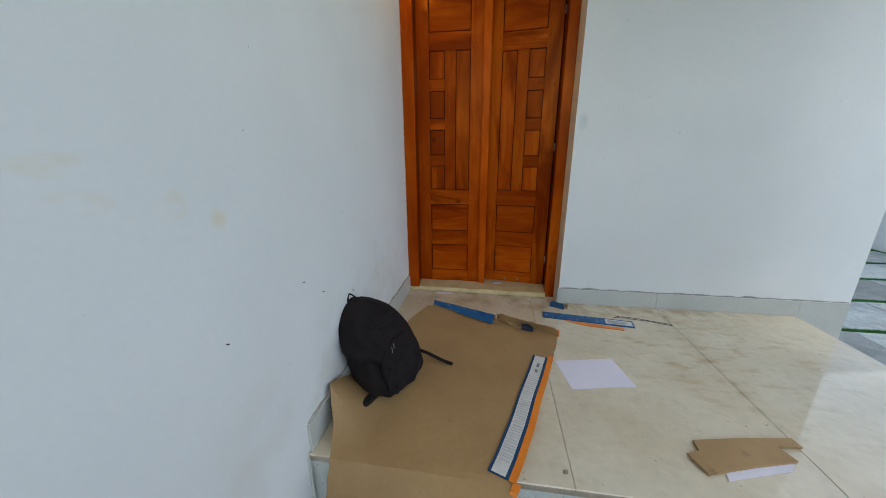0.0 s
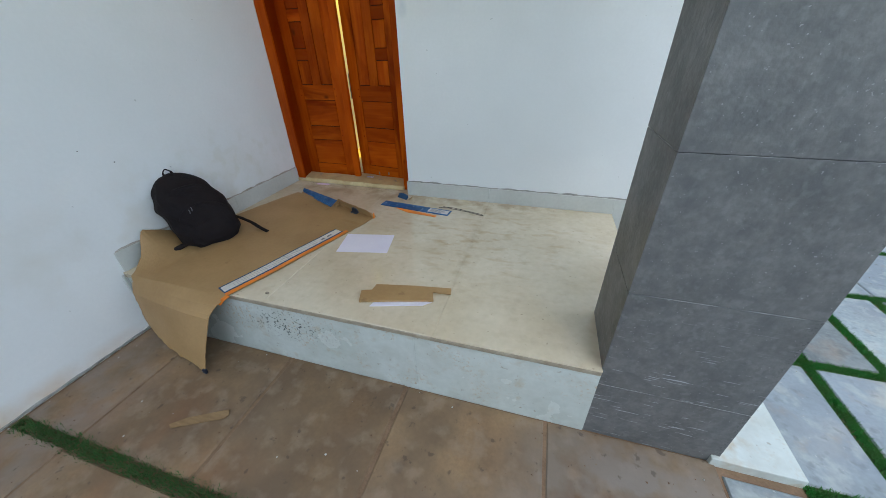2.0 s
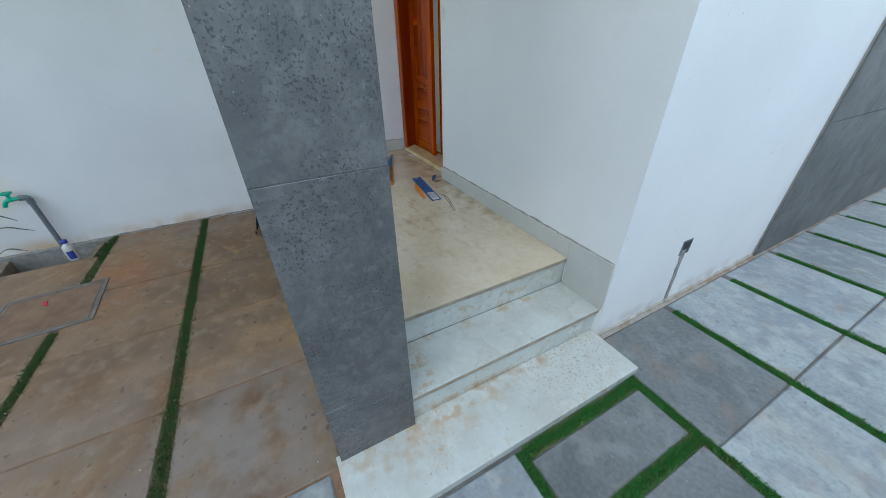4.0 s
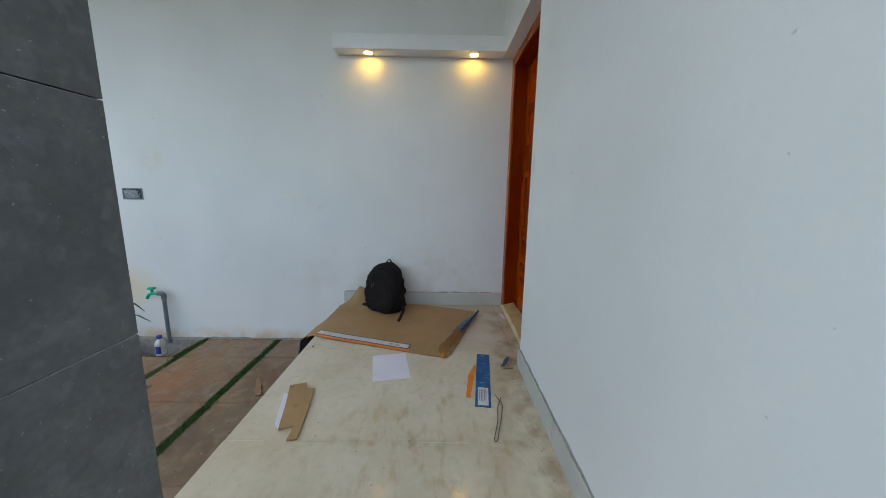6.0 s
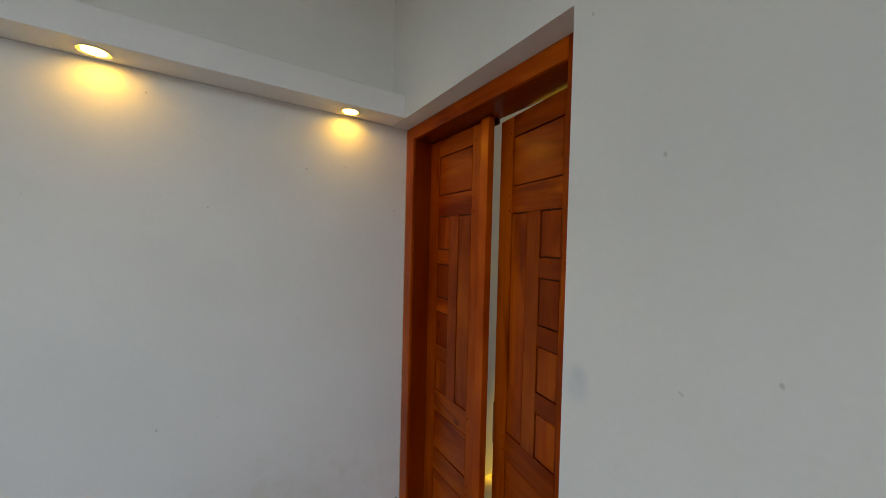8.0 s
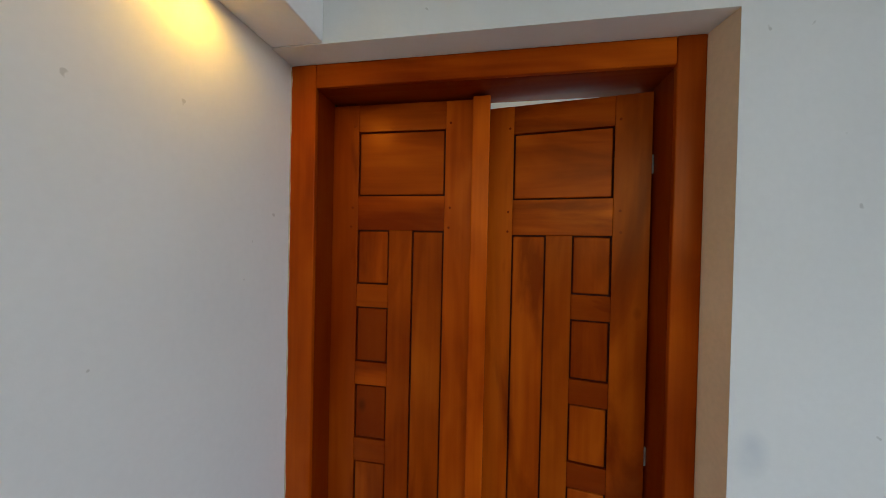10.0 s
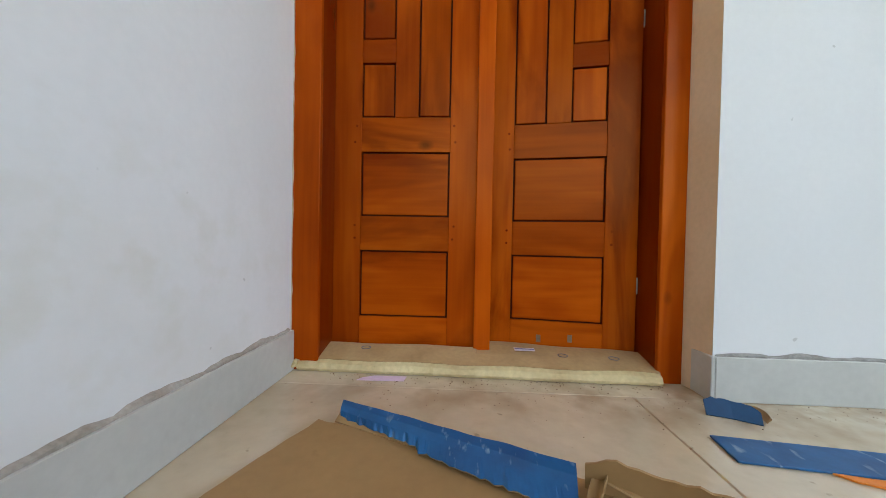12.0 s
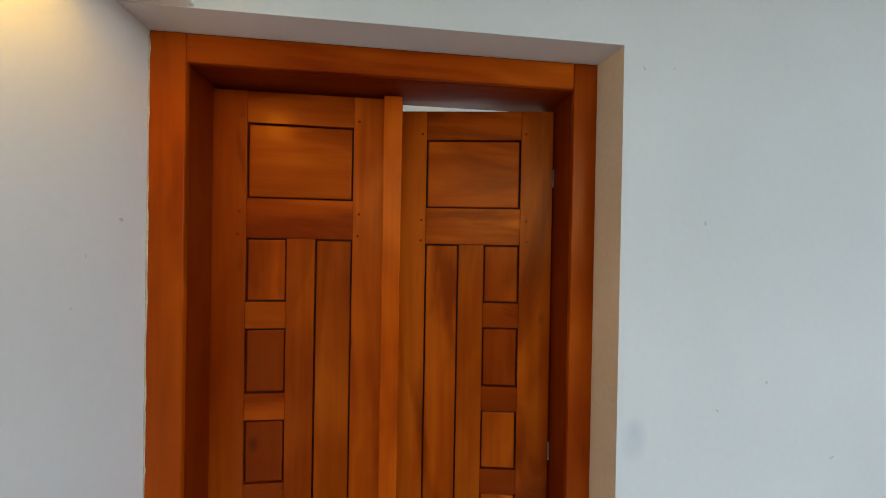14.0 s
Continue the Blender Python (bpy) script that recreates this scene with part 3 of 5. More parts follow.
# tiled column
CX0, CX1, CY0, CY1 = 2.362, 2.838, -1.38, -1.072
column = structure("column", boxes((CX0 + 0.012, CY0 + 0.012, G - 0.2, CX1 - 0.012, CY1 - 0.012, TOP)), M_MORTAR)
zs = [-0.5, -0.077, 0.345, 0.768, 1.19, 1.613, 2.035, 2.458, 2.88, TOP]
for z0, z1 in zip(zs, zs[1:]):
    a, b = max(z0, G - 0.05) + 0.0012, z1 - 0.0024
    # mitred at the corners
    e = 0.0115
    for ring in (((CX0, CY0), (CX1, CY0), (CX1 - e, CY0 + e), (CX0 + e, CY0 + e)), ((CX1, CY0), (CX1, CY1), (CX1 - e, CY1 - e), (CX1 - e, CY0 + e)),
                 ((CX1, CY1), (CX0, CY1), (CX0 + e, CY1 - e), (CX1 - e, CY1 - e)), ((CX0, CY1), (CX0, CY0), (CX0 + e, CY0 + e), (CX0 + e, CY1 - e))):
        part("tile", prism(ring, a, b), M_COL, column)
    if z1 < TOP:
        part("grout", box(CX0 + 0.0012, CY0 + 0.0012, z1 - 0.0024, CX1 - 0.0012, CY1 - 0.0012, z1 - 0.0012), M_GROUT, column)

# grey cladding farther along the house wall
clad = structure("wall_cladding", boxes((FX, 1.68, G - 0.05, FX + 0.008, 4.6, TOP + 0.2)), M_MORTAR)
for k in range(5):
    for z0, z1 in zip([G, -0.02, 0.58, 1.18, 1.78, 2.38], [-0.023, 0.577, 1.177, 1.777, 2.377, 2.977]):
        part("tile", box(FX + 0.009, 1.68 + k * 0.6, z0, FX + 0.02, 1.677 + (k + 1) * 0.6, z1, 0.001, seg=1), M_COL, clad)


# skirting: tiles with a rough mortar line above them
def ragged(p0, p1, normal, z, h, depth, seed):
    """A rough bead of mortar from p0 to p1 along the top of the skirting."""
    rnd = random.Random(seed)
    bm = bmesh.new()
    n = int((Vector(p1) - Vector(p0)).length / 0.018)
    rows = []
    for i in range(n + 1):
        p = Vector(p0).lerp(Vector(p1), i / n)
        hh = h * (0.25 + 1.1 * abs(noise.noise(Vector((i * 0.13 + seed, seed, 0)))) * 1.6 + rnd.uniform(0, 0.35))
        d = depth * rnd.uniform(0.6, 1.2)
        q = p + Vector(normal) * d
        rows.append([bm.verts.new((p.x, p.y, z - 0.004)), bm.verts.new((q.x, q.y, z - 0.004)), bm.verts.new((q.x, q.y, z + hh * 0.5)), bm.verts.new((p.x, p.y, z + hh))])
    for a, b in zip(rows, rows[1:]):
        for j in range(3):
            bm.faces.new((a[j], b[j], b[j + 1], a[j + 1]))
    bm.faces.new(rows[0])
    bm.faces.new(rows[-1][::-1])
    bmesh.ops.recalc_face_normals(bm, faces=bm.faces[:])
    return bm


SK = 0.108
M_RAG = material("tile_cement_edge", (0.44, 0.41, 0.36), 0.95, (0.31, 0.27, 0.22), 14, 0.15, 150, 0.6, 90)
SKW = 0.114
sk = structure("baseboard_west", ragged((0.0003, -1.37, 0), (0.0003, 0.07, 0), (1, 0, 0), SKW, 0.012, 0.007, 3), M_RAG)
for y0, y1 in ((-1.378, -0.6), (-0.599, 0.083)):
    part("tile", box(0.0002, y0, 0.0005, 0.0115, y1, SKW, 0.0015, seg=1), M_SKIRT, sk)
part("tile", box(0.0002, -1.402, G + 0.02, 0.0095, -1.391, -0.012, 0.0015, seg=1), M_SKIRT, sk)
sk = structure("baseboard_north", ragged((1.098, 0, 0), (FX - 0.01, 0, 0), (0, -1, 0), SK, 0.008, 0.008, 7), M_MORTAR)
for x0, x1 in ((1.0935, 1.725), (1.727, 2.565)):
    part("tile", box(x0, -0.0115, 0.0005, x1, -0.0002, SK, 0.0015, seg=1), M_SKIRT, sk)
part("tile", box(1.083, -0.0112, 0.0005, 1.0928, 0.083, SK, 0.0015, seg=1), M_SKIRT, sk)
bm = bmesh.new()
for x0, x1, zb in ((2.5655, FX - 0.004, -0.17),):
    box(x0, -0.0115, zb, x1, -0.0002, SK, 0.0015, bm=bm)
part("tile", bm, M_SKIRT, sk)


# beige reveal; the teak's orange reflection on it is put into the colour
M_REVEAL = material("beige_reveal_bounce", (0.76, 0.58, 0.38), 0.8, (0.68, 0.50, 0.31), 3, 0.04, 80, 0.1, 90)
structure("door_reveal", prism([(1.0925, 0.0005), (1.0925, 0.2), (1.0785, 0.2), (1.0785, 0.086)], 0.0005, 2.1275), M_REVEAL)

# added fill lamp that brightens the room seen through the door gap
glow = new("room_fill_light", bpy.data.lights.new("room_fill_light", "AREA"))
glow.data.shape, glow.data.size, glow.data.size_y, glow.data.energy, glow.data.color = "RECTANGLE", 1.35, 1.15, 10, (0.9, 0.95, 1.0)
glow.matrix_world = look((1.2, 4.38, 1.5), (1.2, 0, 1.3))


# ---- front door ----
door = thing("door_1", "tall double-leaf teak door, varnished, one leaf standing ajar", "door", kind="structure")
FY = 0.085
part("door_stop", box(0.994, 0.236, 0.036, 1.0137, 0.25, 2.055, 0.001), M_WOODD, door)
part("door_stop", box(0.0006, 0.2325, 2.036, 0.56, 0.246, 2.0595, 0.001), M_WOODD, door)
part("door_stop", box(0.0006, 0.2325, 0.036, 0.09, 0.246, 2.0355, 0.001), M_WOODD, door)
# linings in a darker, redder teak than the front boards
part("jamb_lining", box(0.0006, FY + 0.0165, 0.0, 0.0782, 0.196, 2.0595, 0.001), M_DARKRED, door)
part("jamb_lining", box(1.0143, FY + 0.0165, 0.0, 1.0778, 0.252, 2.0595, 0.001), M_DARKRED, door)
part("head_lining", box(0.0006, FY + 0.0165, 2.0603, 1.0778, 0.25, 2.1268, 0.001), M_DARKREDH, door)
part("jamb", box(0.0006, FY, 0.0, 0.0785, FY + 0.016, 2.127, 0.003), M_WOODF, door, "varnished teak jamb against the side wall")
part("jamb", box(1.014, FY, 0.0, 1.078, FY + 0.016, 2.127, 0.003), M_WOODF, door, "varnished teak jamb beside the plaster reveal")
part("head", box(0.0787, FY + 0.0008, 2.06, 1.0138, FY + 0.016, 2.127, 0.003), M_WOODFH, door)
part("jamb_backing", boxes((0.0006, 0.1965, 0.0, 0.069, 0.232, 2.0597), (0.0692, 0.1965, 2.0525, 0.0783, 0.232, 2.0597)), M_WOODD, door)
part("sill", box(0.0785, 0.262, 0.0, 1.0135, 0.305, 0.038, 0.003), M_WOODH, door)


def leaf(mirror, label):
    """A door leaf, hinge at its origin, front face at y 0, 0.45 wide; mirrored for the other side."""
    s = -1 if mirror else 1

    def bx(x0, z0, x1, z1, y0, y1, bev):
        a, b = sorted((s * x0, s * x1))
        return box(a, y0, z0, b, y1, z1, bev, seg=2)
    W = 0.455
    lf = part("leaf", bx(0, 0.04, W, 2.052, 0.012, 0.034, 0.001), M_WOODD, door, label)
    for x0, x1 in ((0, 0.092), (0.37, W)):
        part("stile", bx(x0, 0.04, x1, 2.052, 0, 0.012, 0.0012), M_WOOD if mirror or x0 else M_DEEP, lf)
    for z0, z1 in ((1.968, 2.052), (1.66, 1.766), (0.65, 0.757), (0.342, 0.449), (0.04, 0.134)):
        part("rail", bx(0.0923, z0, 0.3697, z1, 0.0003, 0.012, 0.0012), M_WOODFH if mirror and 0.3 < z0 < 0.7 else M_WOODH, lf)
    part("mullion", bx(0.197, 0.7573, 0.27, 1.6597, 0.0002, 0.012, 0.0012), M_WOOD, lf)
    for z0, z1 in ((1.417, 1.489), (1.17, 1.242), (0.926, 0.998)):
        part("rail", bx(0.0923, z0, 0.1967, z1, 0.0004, 0.012, 0.0012), M_DARKREDH if mirror or z0 < 1.1 else M_WOODH, lf)

    def panel(x0, z0, x1, z1, mat):
        g = 0.0045
        part("panel", bx(x0 + g, z0 + g, x1 - g, z1 - g, 0.0025, 0.012, 0.003), mat, lf)
    for z0, z1 in ((1.766, 1.968), (0.449, 0.65), (0.134, 0.342)):
        panel(0.0923, z0, 0.3697, z1, M_WOODFH if mirror and z0 < 0.5 else M_WOODH)
    for z0, z1 in ((1.489, 1.66), (1.242, 1.417), (0.998, 1.17), (0.757, 0.926)):
        panel(0.0923, z0, 0.197, z1, M_DARKRED if not mirror and 0.9 < z0 < 1.3 else M_WOOD)
    panel(0.27, 0.757, 0.37, 1.66, M_WOOD)
    rnd = random.Random(4 if mirror else 9)
    for x in (0.075, 0.385):
        for z in (0.38, 0.42, 0.68, 0.73, 1.67, 1.73, 1.985):
            b = bmesh.new()
            bmesh.ops.create_cone(b, cap_ends=True, segments=8, radius1=0.0038, radius2=0.0038, depth=0.002,
                                  matrix=Matrix.Translation((s * (x + rnd.uniform(-0.004, 0.004)), -0.0004, z)) @ Matrix.Rotation(radians(90), 4, "X"))
            part("peg", b, M_DARKRED, lf)
    return lf


left = leaf(False, "closed teak leaf with framed panels")
left.matrix_basis = pose(0.07, 0.197, 0)
part("astragal", box(0.452, -0.024, 0.045, 0.502, 0.01, 2.052, 0.003), M_WOODF, left, "projecting teak meeting strip")
right = leaf(True, "teak leaf standing slightly ajar")
right.matrix_basis = pose(1.009, 0.193, -0.007, 0, 0, -8.2)
part("lock_case", box(-0.468, 0.004, 0.66, -0.4555, 0.03, 0.84, 0.001), M_PVC, right, "grey lock case on the leaf edge")
for x0, z0 in ((-0.288, 0.066), (-0.193, 0.072)):
    part("paint_smear", prism([(x0, -0.0006), (x0 + 0.014, -0.0006), (x0 + 0.014, -0.0001), (x0, -0.0001)], z0, z0 + 0.024), M_JOINT, right)
for z in (0.25, 1.05, 1.85):
    b = bmesh.new()
    bmesh.ops.create_cone(b, cap_ends=True, segments=10, radius1=0.004, radius2=0.004, depth=0.05, matrix=Matrix.Translation((1.0115, 0.198, z)))
    part("hinge", b, M_MORTAR, door, "small steel hinge")

# uneven bead of filler where the jamb meets the side wall, and along the reveal
fr = random.Random(12)
M_BEAD = material("cream_filler", (0.62, 0.55, 0.40), 0.8, (0.42, 0.33, 0.18), 25, 0.15, 120, 0.4, 90)
for x, y, zt in ((0.0008, 0.0835, 2.12), (1.0795, 0.084, 2.12)):
    bm = bmesh.new()
    rows = []
    z = 0.06
    while z < zt:
        w, d = fr.uniform(0.001, 0.004), fr.uniform(0.0005, 0.002)
        rows.append([bm.verts.new(p) for p in ((x - 0.0004, y + 0.001, z), (x, y - d, z), (x + w * 0.6, y - d * 0.7, z), (x + w, y + 0.001, z))])
        z += fr.uniform(0.015, 0.05)
    for a, b in zip(rows, rows[1:]):
        for k in range(3):
            bm.faces.new((a[k], a[k + 1], b[k + 1], b[k]))
    part("filler_bead", bm, M_BEAD, door, "uneven cream filler bead")
# ---- ledge lamps ----
M_GLOW = bpy.data.materials.new("lamp_glow")
M_GLOW.use_nodes = True
gb = M_GLOW.node_tree.nodes["Principled BSDF"]
gb.inputs["Emission Color"].default_value = (1.0, 0.55, 0.08, 1)
gb.inputs["Emission Strength"].default_value = 28
M_RING = material("white_lamp_ring", (0.7, 0.66, 0.58), 0.3)
for y in (-1.095, -0.245):
    lamp = thing("downlight", "small round recessed warm downlight, switched on, in the ledge", "lamp", (0.072, y, 2.13), group="ledge lamps")
    b = bmesh.new()
    bmesh.ops.create_cone(b, cap_ends=False, segments=32, radius1=0.043, radius2=0.036, depth=0.006, matrix=Matrix.Translation((0, 0, -0.003)))
    bmesh.ops.create_cone(b, cap_ends=False, segments=32, radius1=0.036, radius2=0.03, depth=0.004, matrix=Matrix.Translation((0, 0, -0.004)))
    part("ring", b, M_RING, lamp)
    b = bmesh.new()
    bmesh.ops.create_cone(b, cap_ends=True, segments=32, radius1=0.031, radius2=0.031, depth=0.003, matrix=Matrix.Translation((0, 0, -0.003)))
    part("lens", b, M_GLOW, lamp, "glowing warm lens")
    s = new("downlight_lamp", bpy.data.lights.new("downlight_lamp", "SPOT"))
    s.data.energy, s.data.color, s.data.spot_size, s.data.spot_blend, s.data.shadow_soft_size = 0.68, (1.0, 0.5, 0.0), radians(165), 0.4, 0.03
    s.matrix_world = look((0.072, y, 2.118), (0.05, y, 0))

# ---- ground ----
bm = bmesh.new()
gx, gy = (-400, 0.0, 0.4, 400), (-400, -4.68, -2.69, 400)
gv_ = [[bm.verts.new((x, y, G - 0.035)) for y in gy] for x in gx]
for i in range(3):
    for j in range(3):
        if (i, j) != (1, 1):
            bm.faces.new((gv_[i][j], gv_[i + 1][j], gv_[i + 1][j + 1], gv_[i][j + 1]))
structure("ground", bm, M_EARTH)
structure("compound_wall_north", boxes((-0.3, 6.36, G - 0.2, 6.069, 6.54, 1.3)), M_WALL)
structure("compound_wall_east", boxes((6.07, -9, G - 0.2, 6.25, 16, 1.3)), M_WALL)
YL = [-8.0 + 0.0, -7.25, -6.6, -5.95, -5.31, -4.66, -4.01, -3.34, -2.68, -2.005, -1.41, -0.75, -0.06, 0.58, 1.22, 1.865, 2.5, 3.14, 3.78, 4.42, 5.06, 5.7, 6.34]
XL = [0.012, 0.355, 0.96, 1.59, 2.22, 2.84, 3.485, 4.13, 4.76, 5.4, 6.06]
XS = [3.115, 3.425, 3.755, 4.1, 4.43, 4.76, 5.09, 5.42, 5.75, 6.06]
pav = structure("pavement", boxes((0.4, -8, G - 0.05, 6.07, 6.3, G - 0.007), (-0.001, -2.69, G - 0.05, 0.4, -1.38, G - 0.0075)), M_JOINT)

# assumed warm downlight, unseen, in the room behind the door, washing the side wall
lamp = thing("ceiling_downlight", "assumed small round warm downlight, switched on, in the room ceiling", "lamp", (0.3, 1.46, 2.949))
b = bmesh.new()
bmesh.ops.create_cone(b, cap_ends=True, segments=24, radius1=0.045, radius2=0.045, depth=0.006, matrix=Matrix.Translation((0, 0, -0.0035)))
part("lens", b, M_GLOW, lamp)
s = new("room_lamp", bpy.data.lights.new("room_lamp", "SPOT"))
s.data.energy, s.data.color, s.data.spot_size, s.data.spot_blend, s.data.shadow_soft_size = 480, (1.0, 0.6, 0.0), radians(25), 0.3, 0.03
s.matrix_world = look((0.3, 1.46, 2.93), (0.0, 1.32, 1.5))
GW = 0.024   # half the width of a turf joint
rng = random.Random(11)


def in_pit(x0, x1, y0, y1):
    return x1 < 0.4 and y1 < -2.6 and y0 > -4.7


def slab_piece(x0, y0, x1, y1, mat, gap=0.004):
    dz = rng.uniform(-0.002, 0.002)
    bm = box(x0 + gap, y0 + GW, G - 0.03, x1 - gap, y1 - GW, G + dz, 0.0)
    top = max(v.co.z for v in bm.verts)
    for v in bm.verts:
        v.co.x += rng.uniform(-0.004, 0.004)
        v.co.y += rng.uniform(-0.006, 0.006)
    bmesh.ops.bevel(bm, geom=[e for e in bm.edges if all(v.co.z > top - 0.01 for v in e.verts)], offset=0.005, segments=1, affect="EDGES")
    part("stone_slab", bm, mat, pav)


for y0, y1 in zip(YL, YL[1:]):
    small = -1.5 < y0 < -0.1
    xs = XS if small else XL
    if y0 > -0.1:
        xs = [x for x in XL if x >= 2.8]
    for x0, x1 in zip(xs, xs[1:]):
        if in_pit(x0, x1, y0, y1):
            continue
        if x0 < 0.1 and y0 > -0.1:
            continue
        gap = 0.008 if x1 < 2.9 else 0.004
        a, b, c, d = x0, x1, y0, y1
        if small:
            a, b = x0 + GW, x1 - GW
            if x0 == XS[0]:
                a = x0 + (0.045 if y0 > -0.8 else -0.005)
        if abs(y1 + 1.41) < 0.01 and x0 < 2.8:
            d = -1.386 + GW
        if y0 > -0.1 and x0 == xs[0]:
            a = 2.872
        if abs(y0 + 0.06) < 0.01 and x0 == xs[0]:
            c = -0.06
        mat = M_STONE_L if x1 < 2.9 else M_STONE_R
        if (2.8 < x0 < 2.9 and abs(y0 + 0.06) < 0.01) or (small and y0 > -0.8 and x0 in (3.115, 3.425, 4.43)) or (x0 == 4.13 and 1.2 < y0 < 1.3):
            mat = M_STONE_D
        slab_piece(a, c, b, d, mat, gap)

# cement bed under the grey slabs beside the house
structure("pavement_bed", boxes((FX + 0.002, -1.39, G - 0.02, 6.065, 6.29, G - 0.0058)), M_BLOCK)

# turf in the joints
M_MOSS = material("mossy_soil", (0.045, 0.095, 0.022), 0.95, (0.13, 0.085, 0.045), 5, 0.25, 90, 0.6, 60, contrast=(0.5, 0.68))
strips = []
for y in YL[1:-1]:
    if -1.3 < y < -0.1:
        strips.append((3.12, y, 6.05, y))
    elif y > -0.1:
        strips.append((2.93 if y > 0 else 3.1, y, 6.05, y))
    elif y < -1.45:
        strips.append((0.4 if y < -2.7 else 0.02, y, 6.05, y))
    else:
        strips.append((3.1, y, 6.05, y))
for x in XS[1:-1]:
    strips.append((x, -1.40, x, -0.07))
strips.append((3.135, -0.73, 3.135, -0.06))
strips.append((6.045, -1.0, 6.045, 6.2))
strips = [q for s in strips for q in ([s] if s[0] == s[2] or s[0] > 2.8 else [(s[0], s[1], 2.84, s[3]), (2.84, s[1], s[2], s[3])])]
bm, bm_dry = bmesh.new(), bmesh.new()
for x0, y0, x1, y1 in strips:
    if x1 < 2.85:
        box(x0, y0 - GW - 0.004, G - 0.03, x1, y0 + GW + 0.004, G - 0.005, bm=bm_dry)
    elif x0 == x1:
        box(x0 - GW - 0.004, y0, G - 0.03, x0 + GW + 0.004, y1, G - 0.0055, bm=bm)
    else:
        box(x0, y0 - GW - 0.004, G - 0.03, x1, y0 + GW + 0.004, G - 0.005, bm=bm)
tagged(link_mesh("turf_soil", bm, M_MOSS), kind="structure")
tagged(link_mesh("joint_soil", bm_dry, M_EARTH), kind="structure")
verts, faces = [], []
gr = random.Random(5)
for x0, y0, x1, y1 in strips:
    ln = math.hypot(x1 - x0, y1 - y0)
    for i in range(int(ln * (5200 if x1 > 2.9 and y0 > -1.5 else 4600))):
        t = gr.random()
        # the blades thin out where feet and dust wear them
        px, py = x0 + (x1 - x0) * t, y0 + (y1 - y0) * t
        if abs(px - 1.05) < 0.275 and abs(py + 2.79) < 0.285:
            continue
        worn = noise.noise(Vector((px * 1.7, py * 1.7, 3.3)))
        if px < 2.6 and worn + gr.uniform(-0.25, 0.25) > 0.22:
            continue
        off = gr.gauss(0, 0.55) * GW
        off = max(-GW * 1.25, min(GW * 1.25, off + noise.noise(Vector((px * 9, py * 9, 1))) * 0.006))
        if px < 2.84:
            off *= 1.35
        if x0 == x1:
            px += off
        else:
            py += off
        a = gr.uniform(0, 6.283)
        h = gr.uniform(0.008, 0.02)
        w = gr.uniform(0.0014, 0.0026)
        lean = gr.uniform(0, 0.014)
        b = gr.uniform(0, 6.283)
        n = len(verts)
        verts += [(px - w * math.cos(a), py - w * math.sin(a), G - 0.006), (px + w * math.cos(a), py + w * math.sin(a), G - 0.006),
                  (px + lean * math.cos(b), py + lean * math.sin(b), G - 0.006 + h)]
        faces.append((n, n + 1, n + 2))
me = bpy.data.meshes.new("turf")
me.from_pydata(verts, [], faces)
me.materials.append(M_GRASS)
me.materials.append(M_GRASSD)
# blades before the porch take the green with shade in its colour
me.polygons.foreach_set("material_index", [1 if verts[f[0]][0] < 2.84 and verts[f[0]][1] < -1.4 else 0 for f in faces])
tagged(new("turf", me), "short green turf growing in the joints between stone slabs", "grass", kind="stuff")

# strip of mortar at the foot of the house wall
M_BAND = material("dirty_cement_band", (0.34, 0.31, 0.27), 0.9, (0.25, 0.185, 0.13), 7, 0.2, 90, 0.6, 60, contrast=(0.42, 0.6))
structure("wall_foot", boxes((FX, -0.005, G - 0.03, FX + 0.034, 4.6, G - 0.002)), M_BAND)
structure("wall_foot_bead", ragged((FX - 0.0005, 0.0, 0), (FX - 0.0005, 1.67, 0), (1, 0, 0), G + 0.002, 0.02, 0.012, 19), M_RAG)

# ---- things on the porch ----


def polyline(pts, n):
    """n + 1 points evenly along a line of points."""
    P = [Vector(p) for p in pts]
    d = [0.0]
    for a, b in zip(P, P[1:]):
        d.append(d[-1] + (b - a).length)
    out, k = [], 0
    for i in range(n + 1):
        s = d[-1] * i / n
        while k < len(P) - 2 and d[k + 1] < s:
            k += 1
        f = (s - d[k]) / max(d[k + 1] - d[k], 1e-9)
        out.append(P[k].lerp(P[k + 1], min(max(f, 0), 1)))
    return out


